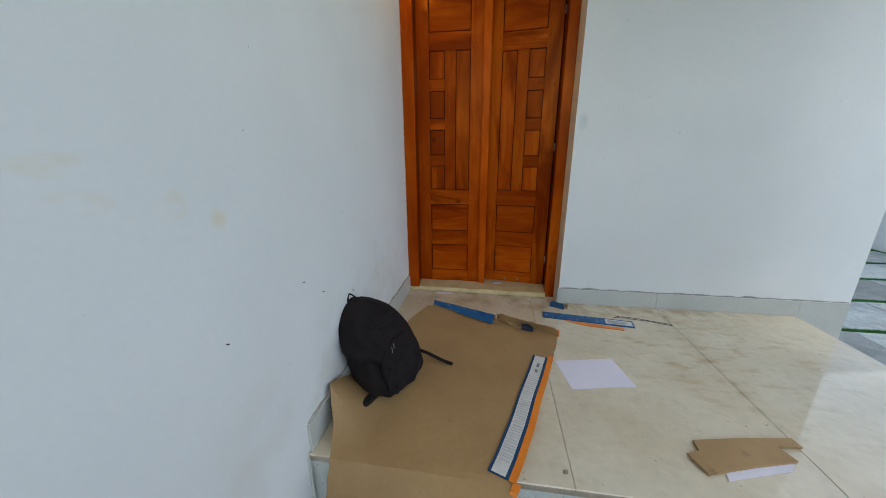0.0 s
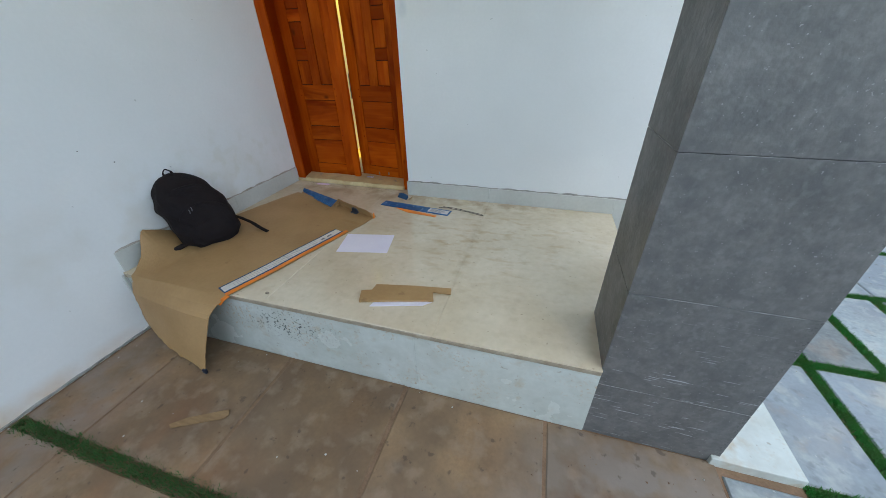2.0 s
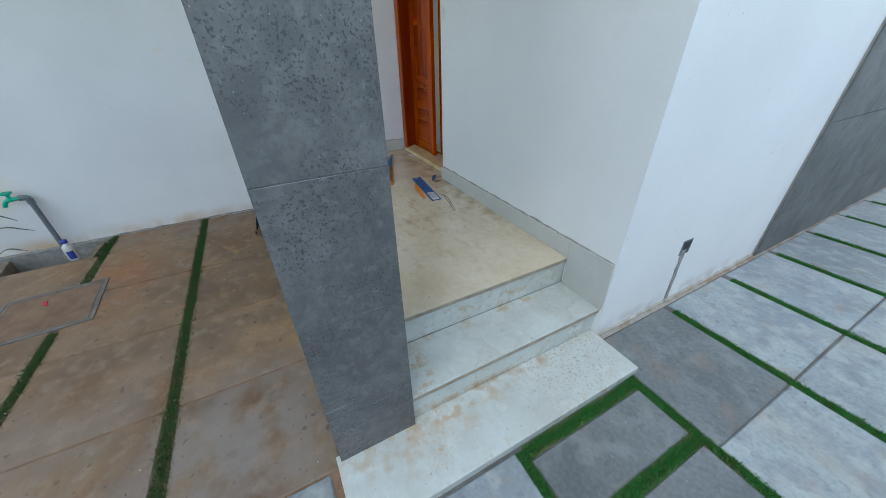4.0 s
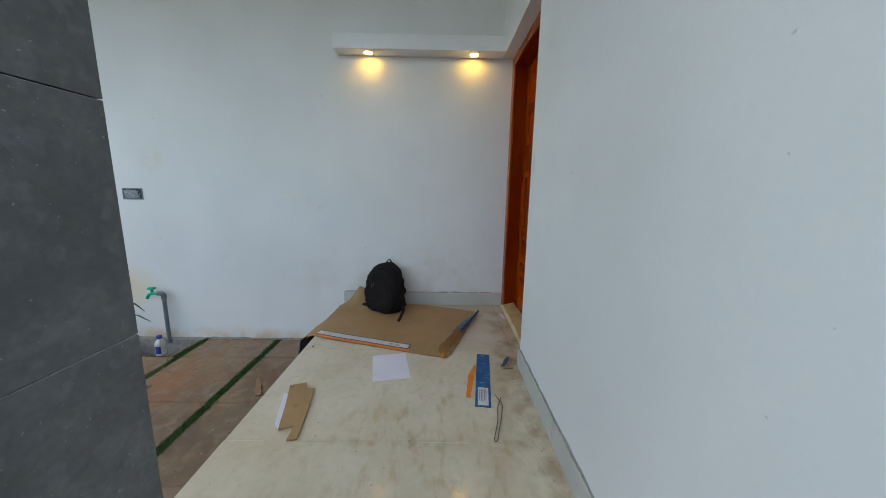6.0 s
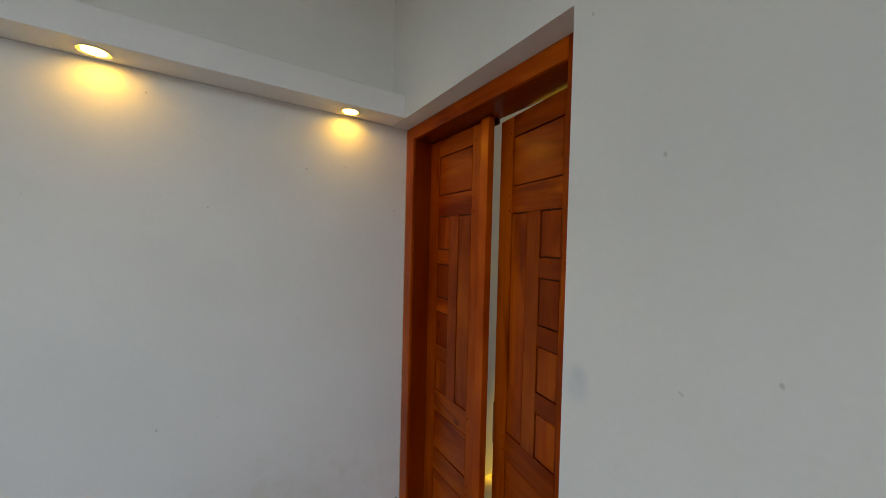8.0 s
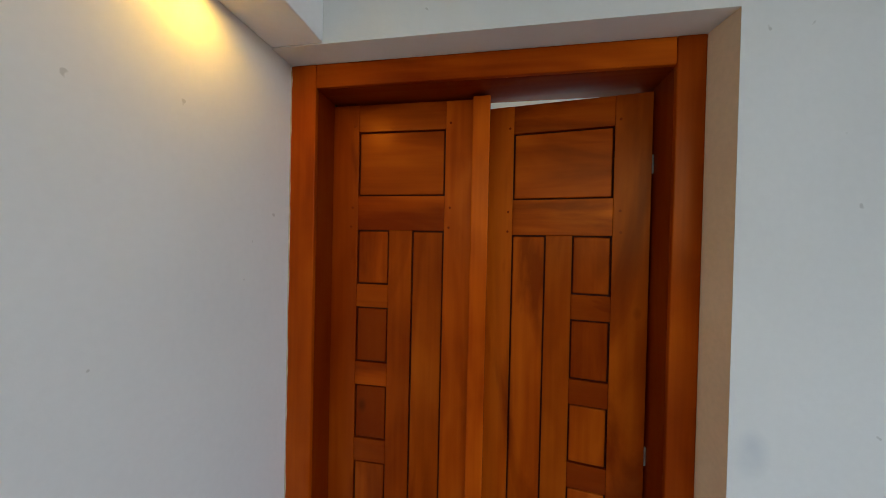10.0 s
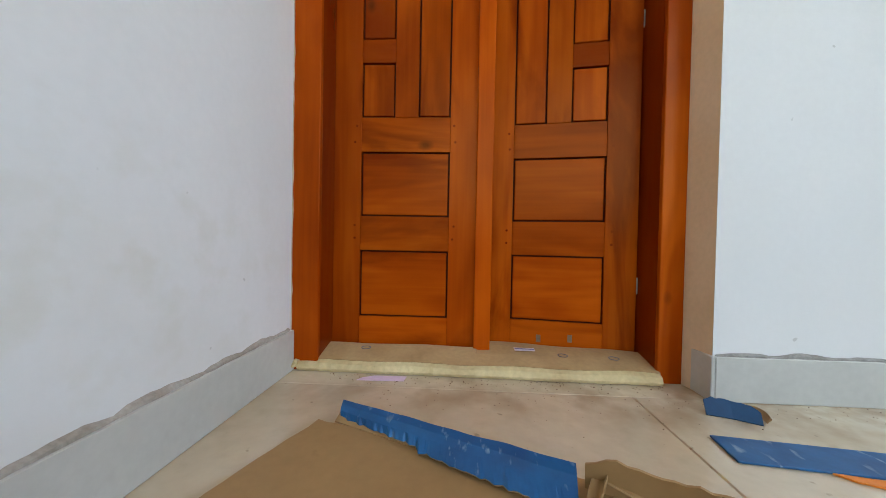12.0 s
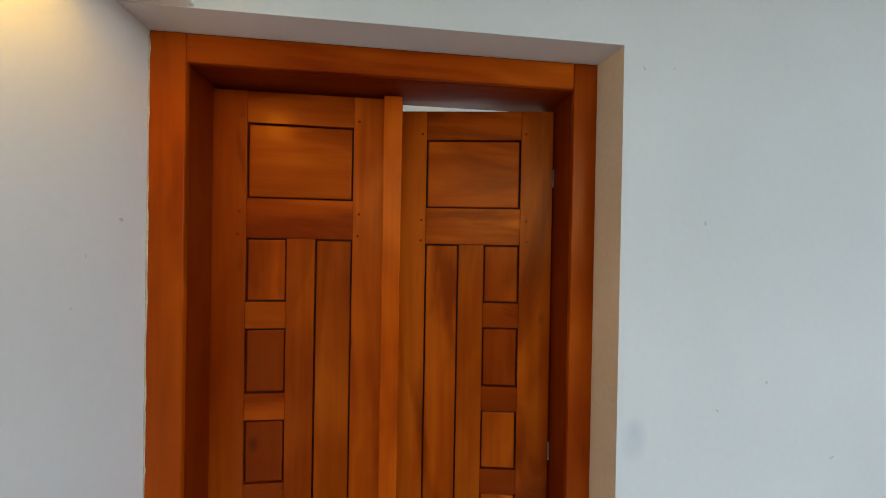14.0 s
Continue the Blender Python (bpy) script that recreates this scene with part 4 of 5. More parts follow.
def sheet(rows, thick):
    """A thin solid sheet from rows of points; faces below take the second material."""
    bm = bmesh.new()
    top = [[bm.verts.new(p) for p in r] for r in rows]
    nv, nu = len(rows), len(rows[0])

    def normal(j, i):
        a = Vector(rows[min(j + 1, nv - 1)][i]) - Vector(rows[max(j - 1, 0)][i])
        b = Vector(rows[j][min(i + 1, nu - 1)]) - Vector(rows[j][max(i - 1, 0)])
        n = b.cross(a)
        return n.normalized() if n.length > 1e-9 else Vector((0, 0, 1))
    flip = 1 if normal(0, 0).z > 0 else -1
    bot = [[bm.verts.new(Vector(rows[j][i]) - normal(j, i) * thick * flip) for i in range(nu)] for j in range(nv)]
    for j in range(nv - 1):
        for i in range(nu - 1):
            bm.faces.new((top[j][i], top[j][i + 1], top[j + 1][i + 1], top[j + 1][i]))
            f = bm.faces.new((bot[j][i], bot[j + 1][i], bot[j + 1][i + 1], bot[j][i + 1]))
            f.material_index = 1
    for j in range(nv - 1):
        for i in (0, nu - 1):
            bm.faces.new((top[j][i], top[j + 1][i], bot[j + 1][i], bot[j][i]))
    for i in range(nu - 1):
        for j in (0, nv - 1):
            bm.faces.new((top[j][i], top[j][i + 1], bot[j][i + 1], bot[j][i]))
    bmesh.ops.recalc_face_normals(bm, faces=bm.faces[:])
    return bm


# large opened-out cardboard sheet that hangs over the edge of the porch
edge_l = [(0.20, -0.185, 0.005), (0.13, -0.38, 0.005), (0.06, -0.62, 0.006), (0.03, -0.85, 0.012), (0.02, -1.05, 0.075), (0.018, -1.228, 0.172),
          (0.055, -1.30, 0.06), (0.075, -1.36, 0.012), (0.085, -1.398, 0.004), (0.08, -1.43, -0.08), (0.062, -1.444, -0.305)]
edge_r = [(1.018, -0.435, 0.005), (0.99, -0.56, 0.005), (0.948, -0.69, 0.006), (0.90, -0.85, 0.006), (0.85, -1.0, 0.006), (0.80, -1.17, 0.006),
          (0.745, -1.33, 0.006), (0.715, -1.405, 0.004), (0.70, -1.465, -0.010), (0.687, -1.512, -0.05), (0.652, -1.545, -0.17), (0.602, -1.586, -0.35)]
NV, NU = 70, 44
# matching stretches of both edges are sampled together, so that the bend runs along the porch edge
rows_ = []
L = polyline(edge_l[:9], 50) + polyline(edge_l[8:], 20)[1:]
R = polyline(edge_r[:8], 50) + polyline(edge_r[7:], 20)[1:]
for j, (a, b) in enumerate(zip(L, R)):
    row = []
    for i in range(NU + 1):
        u = i / NU
        p = a.lerp(b, u)
        lift = max(0.0, 1 - u * 4.5) ** 1.5 * (a.z if j < 50 else 0)
        z = p.z
        if j < 50:
            z = 0.005 + lift + 0.004 * max(0, noise.noise(Vector((p.x * 4, p.y * 4, 0)))) + (0.006 * max(0, 1 - abs(u - 0.9) * 8) if j < 8 else 0)
        else:
            p.y -= 0.02 * math.sin(math.pi * u) * ((j - 50) / 20)
            p.y += 0.008 * noise.noise(Vector((p.x * 5, p.z * 5, 2)))
        # worn, uneven outline
        if i in (0, NU) or j in (0, NV):
            p.x += 0.006 * noise.noise(Vector((j * 0.45, i * 0.45, 5)))
            p.y += 0.006 * noise.noise(Vector((j * 0.45, i * 0.45, 9)))
        if j == 0:
            p.y += 0.02 * math.sin(u * 3.1) + 0.012 * noise.noise(Vector((i * 0.5, 0, 1)))
        row.append((p.x, p.y, z))
    rows_.append(row)
cardboard = thing("cardboard_sheet", "flattened brown cardboard box hanging over the porch edge", "cardboard")
part("panel", sheet(rows_, 0.0035), [M_CARD, M_NAVY], cardboard, "plain brown inside of the cardboard", smooth=False)


def ribbon(o0, o1, v0, v1, z, n=30):
    """A strip along the outer edge of the sheet, between two offsets from it."""
    line = polyline(edge_r[2:8], 240)[int(v0 * 240):int(v1 * 240) + 1]
    out = []
    for k, p in enumerate(line):
        q = line[min(k + 1, len(line) - 1)] - line[max(k - 1, 0)]
        n_ = Vector((q.y, -q.x, 0)).normalized()
        if n_.x > 0:
            n_ = -n_
        out.append([(p.x + n_.x * o0, p.y + n_.y * o0, p.z + z), (p.x + n_.x * o1, p.y + n_.y * o1, p.z + z)])
    return sheet(out, 0.0015)


strip_p = part("printed_border", ribbon(0.0215, 0.094, 0.03, 1.0, 0.0058), M_BLUED, cardboard, "blue and white printed border of the box")
part("white_band", ribbon(0.034, 0.084, 0.035, 0.995, 0.0064), M_WHITEP, strip_p)
part("orange_band", ribbon(-0.004, 0.0213, 0.0, 1.0, 0.0066), M_ORANGE, strip_p, "bright orange stripe")
for k in range(36):
    v = 0.27 + 0.0185 * k
    end = (0.080, 0.078, 0.081, 0.076)[k % 4]
    part("print_line", ribbon(0.038, end, v, v + 0.0045, 0.0069), M_INKL, strip_p)
part("print_mark", ribbon(0.05, 0.062, 0.12, 0.16, 0.007), M_INK, strip_p)
part("print_mark", ribbon(0.05, 0.062, 0.19, 0.22, 0.007), M_INK, strip_p)
part("dark_corner", box(0.594, -1.592, -0.362, 0.616, -1.578, -0.335, 0.004), M_NAVY, cardboard)
part("orange_end", sheet([[(0.71, -1.40, 0.0095), (0.735, -1.408, 0.0095)], [(0.70, -1.425, 0.002), (0.725, -1.43, 0.002)], [(0.69, -1.445, -0.016), (0.713, -1.45, -0.016)]], 0.002), M_ORANGE, strip_p)


def flap(pts, w, lean, z, seed, up, n=28):
    """A torn flap along a line, w wide, that leans over."""
    line = polyline(pts, n)
    out = []
    for k, p in enumerate(line):
        q = (line[min(k + 1, n)] - line[max(k - 1, 0)]).normalized()
        nrm = Vector((-q.y, q.x, 0))
        ww = w * (0.92 + 0.10 * noise.noise(Vector((k * 0.5, seed, 0))) + 0.10 * noise.noise(Vector((k * 2.3, seed, 4)))) * min(1.0, 0.75 + 0.5 * min(k, n - k) / 4)
        row = []
        for i in range(5):
            f = i / 4
            c = lean(f, k / n)
            row.append((p.x + nrm.x * ww * c[0], p.y + nrm.y * ww * c[0], z + p.z + ww * c[1]))
        out.append(row)
    return sheet(out, 0.003)


# the blue flap is folded back over the sheet: a raised fold along the far side, a ragged torn edge nearer
rows_ = []
for k in range(61):
    f = k / 60
    far = Vector((0.24, -0.155, 0.034)).lerp(Vector((0.657, -0.33, 0.039)), f)
    near = Vector((0.243, -0.184, 0.0105)).lerp(Vector((0.640, -0.395, 0.013)), f)
    even = near.copy()
    near.y += (0.010 if f < 0.42 else -0.004) + 0.011 * noise.noise(Vector((k * 0.8, 2, 0))) + 0.006 * noise.noise(Vector((k * 2.3, 6, 0)))
    far.z += 0.003 * noise.noise(Vector((k * 0.12, 9, 0)))
    under = far + Vector((-0.006, -0.03, 0))
    under.z = 0.0075
    back = far + Vector((0.002, 0.004, -0.006))
    rows_.append([tuple(under), tuple(back), tuple(far), tuple(far.lerp(even, 0.3) + Vector((0, 0, 0.0025))), tuple(far.lerp(even, 0.55) + Vector((0, 0, 0.001))), tuple(near)])
part("blue_flap", sheet(rows_, 0.003), [M_CARD, M_BLUE], cardboard, "blue printed flap folded over, scuffed and torn")
part("brown_flap", flap([(1.016, -0.468, 0.0), (0.85, -0.396, 0.0), (0.672, -0.326, 0.0)], 0.078, lambda f, s: (f * (0.36 + 0.12 * (1 - s)), f * (0.93 - 0.08 * math.sin(3 * s))), 0.004, 6.0, 1),
     [M_CARD, M_CARD], cardboard, "brown flap standing up along the fold")


def curl(a, b, radius, turn, seed, start=-0.6, n=16):
    """A torn tongue rolled up round the line from a to b."""
    a, b = Vector(a), Vector(b)
    ax = (b - a).normalized()
    side = ax.cross(Vector((0, 0, 1))).normalized()
    out = []
    for k in range(n + 1):
        p = a.lerp(b, k / n)
        r = radius * (0.55 + 0.45 * math.sin(math.pi * (0.15 + 0.75 * k / n)))
        full = turn * (0.95 + 0.12 * noise.noise(Vector((k * 0.6, seed, 0))))
        row = []
        for i in range(15):
            g = start + full * i / 14
            q = p + (side * math.sin(g) - Vector((0, 0, 1)) * math.cos(g)) * r + Vector((0, 0, r + 0.004))
            row.append(tuple(q))
        out.append(row)
    return sheet(out, 0.002)


part("torn_tongue", curl((0.662, -0.372, 0.004), (0.69, -0.335, 0.032), 0.013, 2.6, 2.0), [M_CARD, M_CARD], cardboard)
part("torn_tongue", curl((0.695, -0.35, 0.026), (0.775, -0.386, 0.004), 0.007, 2.4, 5.0, start=-1.6), [M_CARD, M_CARD], cardboard, "rolled torn tongue of brown liner")
part("torn_tongue", curl((0.81, -0.418, 0.002), (0.875, -0.442, 0.002), 0.02, 3.3, 8.0, start=-2.6), [M_BLUED, M_NAVY], cardboard, "rolled torn tongue with blue print")
part("orange_corner", box(1.014, -0.474, 0.003, 1.0185, -0.459, 0.04, 0.0015), M_ORANGE, cardboard)


# backpack
def ring_loft(rings, cap=True):
    bm = bmesh.new()
    vs = [[bm.verts.new(p) for p in r] for r in rings]
    n = len(vs[0])
    for a, b in zip(vs, vs[1:]):
        for i in range(n):
            j = (i + 1) % n
            bm.faces.new((a[i], a[j], b[j], b[i]))
    if cap:
        bm.faces.new(vs[0][::-1])
        bm.faces.new(vs[-1])
    bmesh.ops.recalc_face_normals(bm, faces=bm.faces[:])
    return bm


def pack_rings(hgt, wid, dep, y_back, bulge, top_pow=2.6, n=60, m=44, z0=0.0, wob=0.006, seed=0):
    out = []
    for k in range(m + 1):
        t = k / m
        # outline: nearly straight sides, rounded top and softly rounded bottom
        e = (1 - max(0, (t - 0.45) / 0.55) ** top_pow) ** 0.5 if t < 1 else 0.02
        lo = min(1, 0.78 + 2.2 * t) if t < 0.1 else 1
        w = max(wid * e * lo, 0.02)
        d = max(dep * (0.35 + 0.65 * (1 - abs(t - 0.33) ** 1.6 * 1.3)) * (1 if t < 0.9 else max(0.25, 1 - (t - 0.9) * 6)), 0.02)
        ring = []
        for i in range(n):
            a = 2 * math.pi * i / n
            cx, sy = math.cos(a), math.sin(a)
            sx = math.copysign(abs(cx) ** 0.6, cx)
            ss = math.copysign(abs(sy) ** 0.7, sy)
            wv = wob * noise.noise(Vector((cx * 2, sy * 2, t * 6 + seed)))
            # slack folds of the cloth
            wv += wob * 1.1 * (0.35 - abs(noise.noise(Vector((cx * 1.6 + t * 3.2, sy * 1.6, t * 3.5 + seed + 7))))) * min(1, (1 - t) * 5)
            ring.append((w / 2 * sx + wv, y_back + (d / 2) * (1 - ss) * -1 + wv - bulge * (1 - ss) * 0.2, z0 + hgt * t))
        out.append(ring)
    return out


pack = thing("backpack", "black nylon backpack, scuffed and dusty, leaning against the white wall", "backpack")
body = part("body", ring_loft(pack_rings(0.39, 0.325, 0.232, 0, 0.03, top_pow=2.8, wob=0.016)), M_BLACK, pack, smooth=True)
part("front_pocket", ring_loft(pack_rings(0.225, 0.26, 0.03, -0.203, 0.012, top_pow=3, z0=0.03, wob=0.010, seed=4)), M_BLACK, pack, "flat front pocket", smooth=True)
part("upper_pocket", ring_loft(pack_rings(0.085, 0.19, 0.022, -0.166, 0.005, top_pow=4, z0=0.262, seed=8)), M_BLACK, pack, smooth=True)


def tube(pts, r, n=8, flat=1.0, samples=24):
    line = polyline(pts, samples)
    for _ in range(3):
        line = [line[0]] + [(line[i - 1] + line[i] * 2 + line[i + 1]) / 4 for i in range(1, len(line) - 1)] + [line[-1]]
    rings = []
    for k, p in enumerate(line):
        q = (line[min(k + 1, len(line) - 1)] - line[max(k - 1, 0)]).normalized()
        u = q.cross(Vector((0, 0, 1)) if abs(q.z) < 0.95 else Vector((1, 0, 0))).normalized()
        v = u.cross(q)
        rings.append([p + (u * math.cos(2 * math.pi * i / n) + v * math.sin(2 * math.pi * i / n) * flat) * r for i in range(n)])
    return ring_loft(rings)


part("zipper", tube([(-0.145, -0.085, 0.05), (-0.15, -0.085, 0.2), (-0.135, -0.085, 0.3), (-0.08, -0.08, 0.362), (0.0, -0.075, 0.378), (0.08, -0.08, 0.362), (0.135, -0.085, 0.3), (0.15, -0.085, 0.2), (0.145, -0.085, 0.05)],
                    0.0045, samples=60), M_BLACK, pack, "black zipper line")
part("zipper", tube([(-0.12, -0.213, 0.2), (-0.06, -0.222, 0.245), (0.0, -0.224, 0.256), (0.06, -0.222, 0.245), (0.12, -0.213, 0.2)], 0.004), M_BLACK, pack)
part("handle", tube([(-0.018, -0.03, 0.372), (-0.022, -0.02, 0.4), (0.0, -0.015, 0.418), (0.022, -0.02, 0.4), (0.018, -0.03, 0.372)], 0.007, flat=0.5), M_BLACK, pack, "carrying loop on top")
part("strap", tube([(-0.12, -0.15, 0.05), (-0.155, -0.15, 0.036), (-0.185, -0.142, 0.028), (-0.212, -0.135, 0.024)], 0.02, flat=0.6), M_BLACK, pack, "short folded strap end")
part("strap", tube([(0.135, -0.07, 0.09), (0.175, -0.11, 0.075), (0.21, -0.19, 0.04), (0.22, -0.265, 0.012), (0.228, -0.318, 0.002)], 0.013, flat=0.3), M_BLACK, pack, "loose shoulder strap trailing on the cardboard")
rp = random.Random(3)
for k in range(2):
    x, z = rp.uniform(-0.09, 0.03), rp.uniform(0.12, 0.3)
    part("dust_smear", tube([(x, -0.236, z), (x + 0.006, -0.237, z + 0.012), (x + 0.004, -0.236, z + 0.022)], 0.0018, 5, samples=6), M_INK, pack)
for o in pack.children:
    for v in o.data.vertices:
        v.co.y += v.co.z * 0.17
        v.co.x -= v.co.z * 0.13
pack.matrix_world = pose(0.068, -0.925, 0.009, 0, 0, 70)

# sheet of paper
pap = thing("paper_sheet", "white sheet of paper lying flat on the porch tiles", "paper", (1.122, -0.782, 0.0), 11.5)
rows_ = [[(x, y, 0.0014 + 0.0025 * max(0, noise.noise(Vector((x * 9, y * 9, 3))))) for x in np.linspace(-0.1485, 0.1485, 14)] for y in np.linspace(-0.105, 0.105, 12)]
part("page", sheet(rows_, 0.0006), M_PAPER, pap)

# small torn cardboard with a paper under it
scrap = thing("cardboard_piece", "small torn brown cardboard piece with white paper beneath, on the tiles", "cardboard")
part("board", prism([(1.318, -1.207), (1.345, -1.283), (1.52, -1.23), (1.672, -1.19), (1.65, -1.13), (1.735, -1.125), (1.728, -1.085), (1.55, -1.11), (1.368, -1.145), (1.365, -1.19)], 0.004, 0.012), M_CARD, scrap)
part("under_page", prism([(1.40, -1.292), (1.63, -1.225), (1.665, -1.195), (1.42, -1.22)], 0.0005, 0.003), M_PAPER, scrap)

# long blue box strip by the skirting
bs = thing("blue_box_strip", "flat blue carton strip with orange flap on the tiles", "cardboard")
part("strip", box(0.965, -0.245, 0.001, 1.50, -0.165, 0.005, 0.001), M_BLUE, bs)
part("label", box(1.34, -0.232, 0.0052, 1.49, -0.178, 0.0062, 0.0003), M_WHITEP, bs, "white label with blue edge")
for k in range(5):
    part("print_line", box(1.352, -0.224 + 0.008 * k, 0.0063, 1.45 + 0.01 * (k % 3), -0.221 + 0.008 * k, 0.0066), M_INK, bs)
part("flap", prism([(1.10, -0.246), (1.43, -0.27), (1.43, -0.292), (1.22, -0.29), (1.12, -0.262)], 0.001, 0.004), M_ORANGE, bs, "orange flap")
bs.matrix_world = pose(0.0, 0.0, 0.0) @ Matrix.Translation((0.965, -0.2, 0)) @ Matrix.Rotation(radians(-7), 4, "Z") @ Matrix.Translation((-0.965, 0.2, 0))

wr = thing("wire_loop", "thin dark wire bent in loops, lying on the tiles", "wire")
part("wire", tube([(1.40, -0.2, 0.008), (1.47, -0.17, 0.004), (1.56, -0.19, 0.004), (1.66, -0.22, 0.004), (1.72, -0.235, 0.004), (1.735, -0.25, 0.004), (1.71, -0.25, 0.004), (1.6, -0.215, 0.005), (1.5, -0.20, 0.006), (1.42, -0.17, 0.006)], 0.0018, 6, samples=70), M_WIRE, wr)

cr = thing("blue_carton_scrap", "small dark blue carton scrap beside the skirting", "cardboard")
part("scrap", flap([(1.112, -0.118, 0.0), (1.07, -0.095, 0.0), (1.025, -0.08, 0.0)], 0.05, lambda f, s: (-f * 0.65, f * (0.5 + 0.2 * s)), 0.003, 13.0, 1, 12), [M_BLUED, M_NAVY], cr)
part("curl", flap([(1.128, -0.105, 0.0), (1.135, -0.075, 0.0), (1.13, -0.045, 0.0)], 0.02, lambda f, s: (-f * 0.6, f * 0.7), 0.003, 15.0, 1, 8), [M_CARD, M_CARD], cr)

pk = thing("pink_paper_scrap", "small torn pink paper scrap on the tiles before the door", "paper")
part("scrap", prism([(0.21, 0.028), (0.335, 0.032), (0.338, 0.062), (0.25, 0.06), (0.222, 0.045)], 0.0006, 0.0022), M_PINK, pk)

# foam-wrapped strip laid over the threshold
fs = thing("foam_strip", "cream protective foam board taped over the door threshold", "packing foam")
bm = bmesh.new()
N_ = 90
rings, cover = [], []
for k in range(N_ + 1):
    x = 0.022 + (1.018 - 0.022) * k / N_
    w0 = 0.078 - 0.012 * (k / N_) + 0.004 * noise.noise(Vector((x * 9, 0, 2)))
    h = 0.047 + 0.003 * noise.noise(Vector((x * 7, 0, 6)))
    yb = 0.183 if x < 0.535 else 0.186 + (1.009 - x) * 0.144
    w0 += 0.003 * noise.noise(Vector((x * 60, 0, 4)))
    rings.append([(x, w0, 0.0015), (x, w0 - 0.004, 0.010), (x, w0 + 0.002, h - 0.024), (x, w0 + 0.014, h - 0.017), (x, 0.14, h - 0.004), (x, yb, h + 0.004), (x, yb, 0.0015)])
    cover.append([(x, w0 + 0.012 + 0.003 * noise.noise(Vector((x * 40, 2, 2))), h - 0.0145), (x, 0.14, h - 0.002), (x, yb - 0.001, h + 0.0065)])
part("board", ring_loft(rings), M_FOAM, fs, smooth=False)
part("cover", sheet(cover, 0.0015), M_COVER, fs, "buff paper face of the foam board")
fz = random.Random(14)
for k in range(7):
    b = bmesh.new()
    bmesh.ops.create_icosphere(b, subdivisions=2, radius=fz.uniform(0.006, 0.011))
    for v in b.verts:
        v.co *= 1 + 0.5 * noise.noise(v.co * 160 + Vector((k, 0, 0)))
    bmesh.ops.translate(b, verts=b.verts, vec=(0.018 + fz.uniform(-0.008, 0.006), 0.08 + fz.uniform(-0.012, 0.06), 0.012 + fz.uniform(0, 0.018)))
    part("frayed_end", b, M_FOAM, fs)
for x, y in ((0.2, 0.12), (0.78, 0.11), (0.92, 0.1)):
    b = bmesh.new()
    bmesh.ops.create_circle(b, cap_ends=False, segments=20, radius=0.014, matrix=Matrix.Translation((x, y + 0.03, 0.0495)))
    ring = [v.co.copy() for v in b.verts]
    b.free()
    part("print_mark", tube(ring + [ring[0]], 0.0012, 5, samples=30), M_INK, fs)
sl = thing("sticker", "small white and blue sticker on the foam strip", "label", (0.675, 0.168, 0.0535))
part("paper", box(-0.03, -0.012, 0, 0.03, 0.012, 0.002), M_PAPER, sl)
part("stripe", box(-0.029, -0.003, 0.002, 0.029, 0.003, 0.0026), M_BLUEL, sl)

# pale wooden slip on the paving
ws = thing("wood_slip", "thin pale offcut of wood lying on the stone paving", "wood", (0.79, -1.78, G + 0.003), 28)
part("strip", prism([(-0.11, -0.018), (0.10, -0.02), (0.115, -0.005), (0.11, 0.018), (-0.05, 0.016), (-0.12, 0.0)], 0, 0.006), M_PALEWOOD, ws)
sb = thing("stone_chip", "tiny stone chip on the porch edge", "stone", (0.885, -1.335, 0.0))
part("chip", box(-0.008, -0.006, 0, 0.008, 0.006, 0.009, 0.003), M_EDGE, sb)

# ---- side wall fittings and clutter ----
so = thing("wall_box", "grey recessed electrical back box without a cover plate", "electrical box", (0.0, -3.2, 0.975))
part("rim", boxes((-0.002, -0.088, -0.049, 0.004, 0.088, -0.041), (-0.002, -0.088, 0.041, 0.004, 0.088, 0.049), (-0.002, -0.088, -0.041, 0.004, -0.08, 0.041), (-0.002, 0.08, -0.041, 0.004, 0.088, 0.041)), M_PVC, so)
part("tray", box(0.0005, -0.0795, -0.0405, 0.0025, 0.0795, 0.0405), M_DARKHOLE, so)
part("plastic_film", sheet([[(0.003, -0.076, 0.03), (0.010, -0.02, 0.036), (0.006, 0.05, 0.026)], [(0.004, -0.07, -0.005), (0.013, -0.01, 0.0), (0.007, 0.045, -0.004)], [(0.003, -0.076, -0.034), (0.008, 0.0, -0.038), (0.005, 0.062, -0.03)]], 0.0006), M_FILM, so, "crumpled grey protective film")
part("wire_bundle", tube([(0.004, -0.05, 0.0), (0.008, 0.0, 0.012), (0.007, 0.05, -0.012), (0.004, 0.068, 0.0)], 0.005, 6), M_PVC, so)

tp = thing("garden_tap", "green plastic tap on a grey standpipe beside the white wall", "tap", (0.06, -3.0, G - 0.02))
part("pipe", tube([(0, 0, 0), (0, 0, 0.2), (0, 0, 0.44)], 0.0165, 14), M_PVC, tp, smooth=True)
part("elbow", tube([(0, 0.0, 0.42), (0, 0, 0.462), (0.004, -0.012, 0.474), (0.006, -0.045, 0.474)], 0.021, 14), M_PVC, tp, smooth=True)
spout = part("spout", tube([(0.006, -0.04, 0.474), (0.01, -0.08, 0.474), (0.013, -0.115, 0.468), (0.015, -0.135, 0.44), (0.015, -0.137, 0.425)], 0.0135, 12), M_GREEN, tp, "bright green plastic spout", smooth=True)
part("valve", tube([(0.012, -0.09, 0.474), (0.012, -0.09, 0.5), (0.012, -0.09, 0.515)], 0.012, 12), M_GREEN, tp, smooth=True)
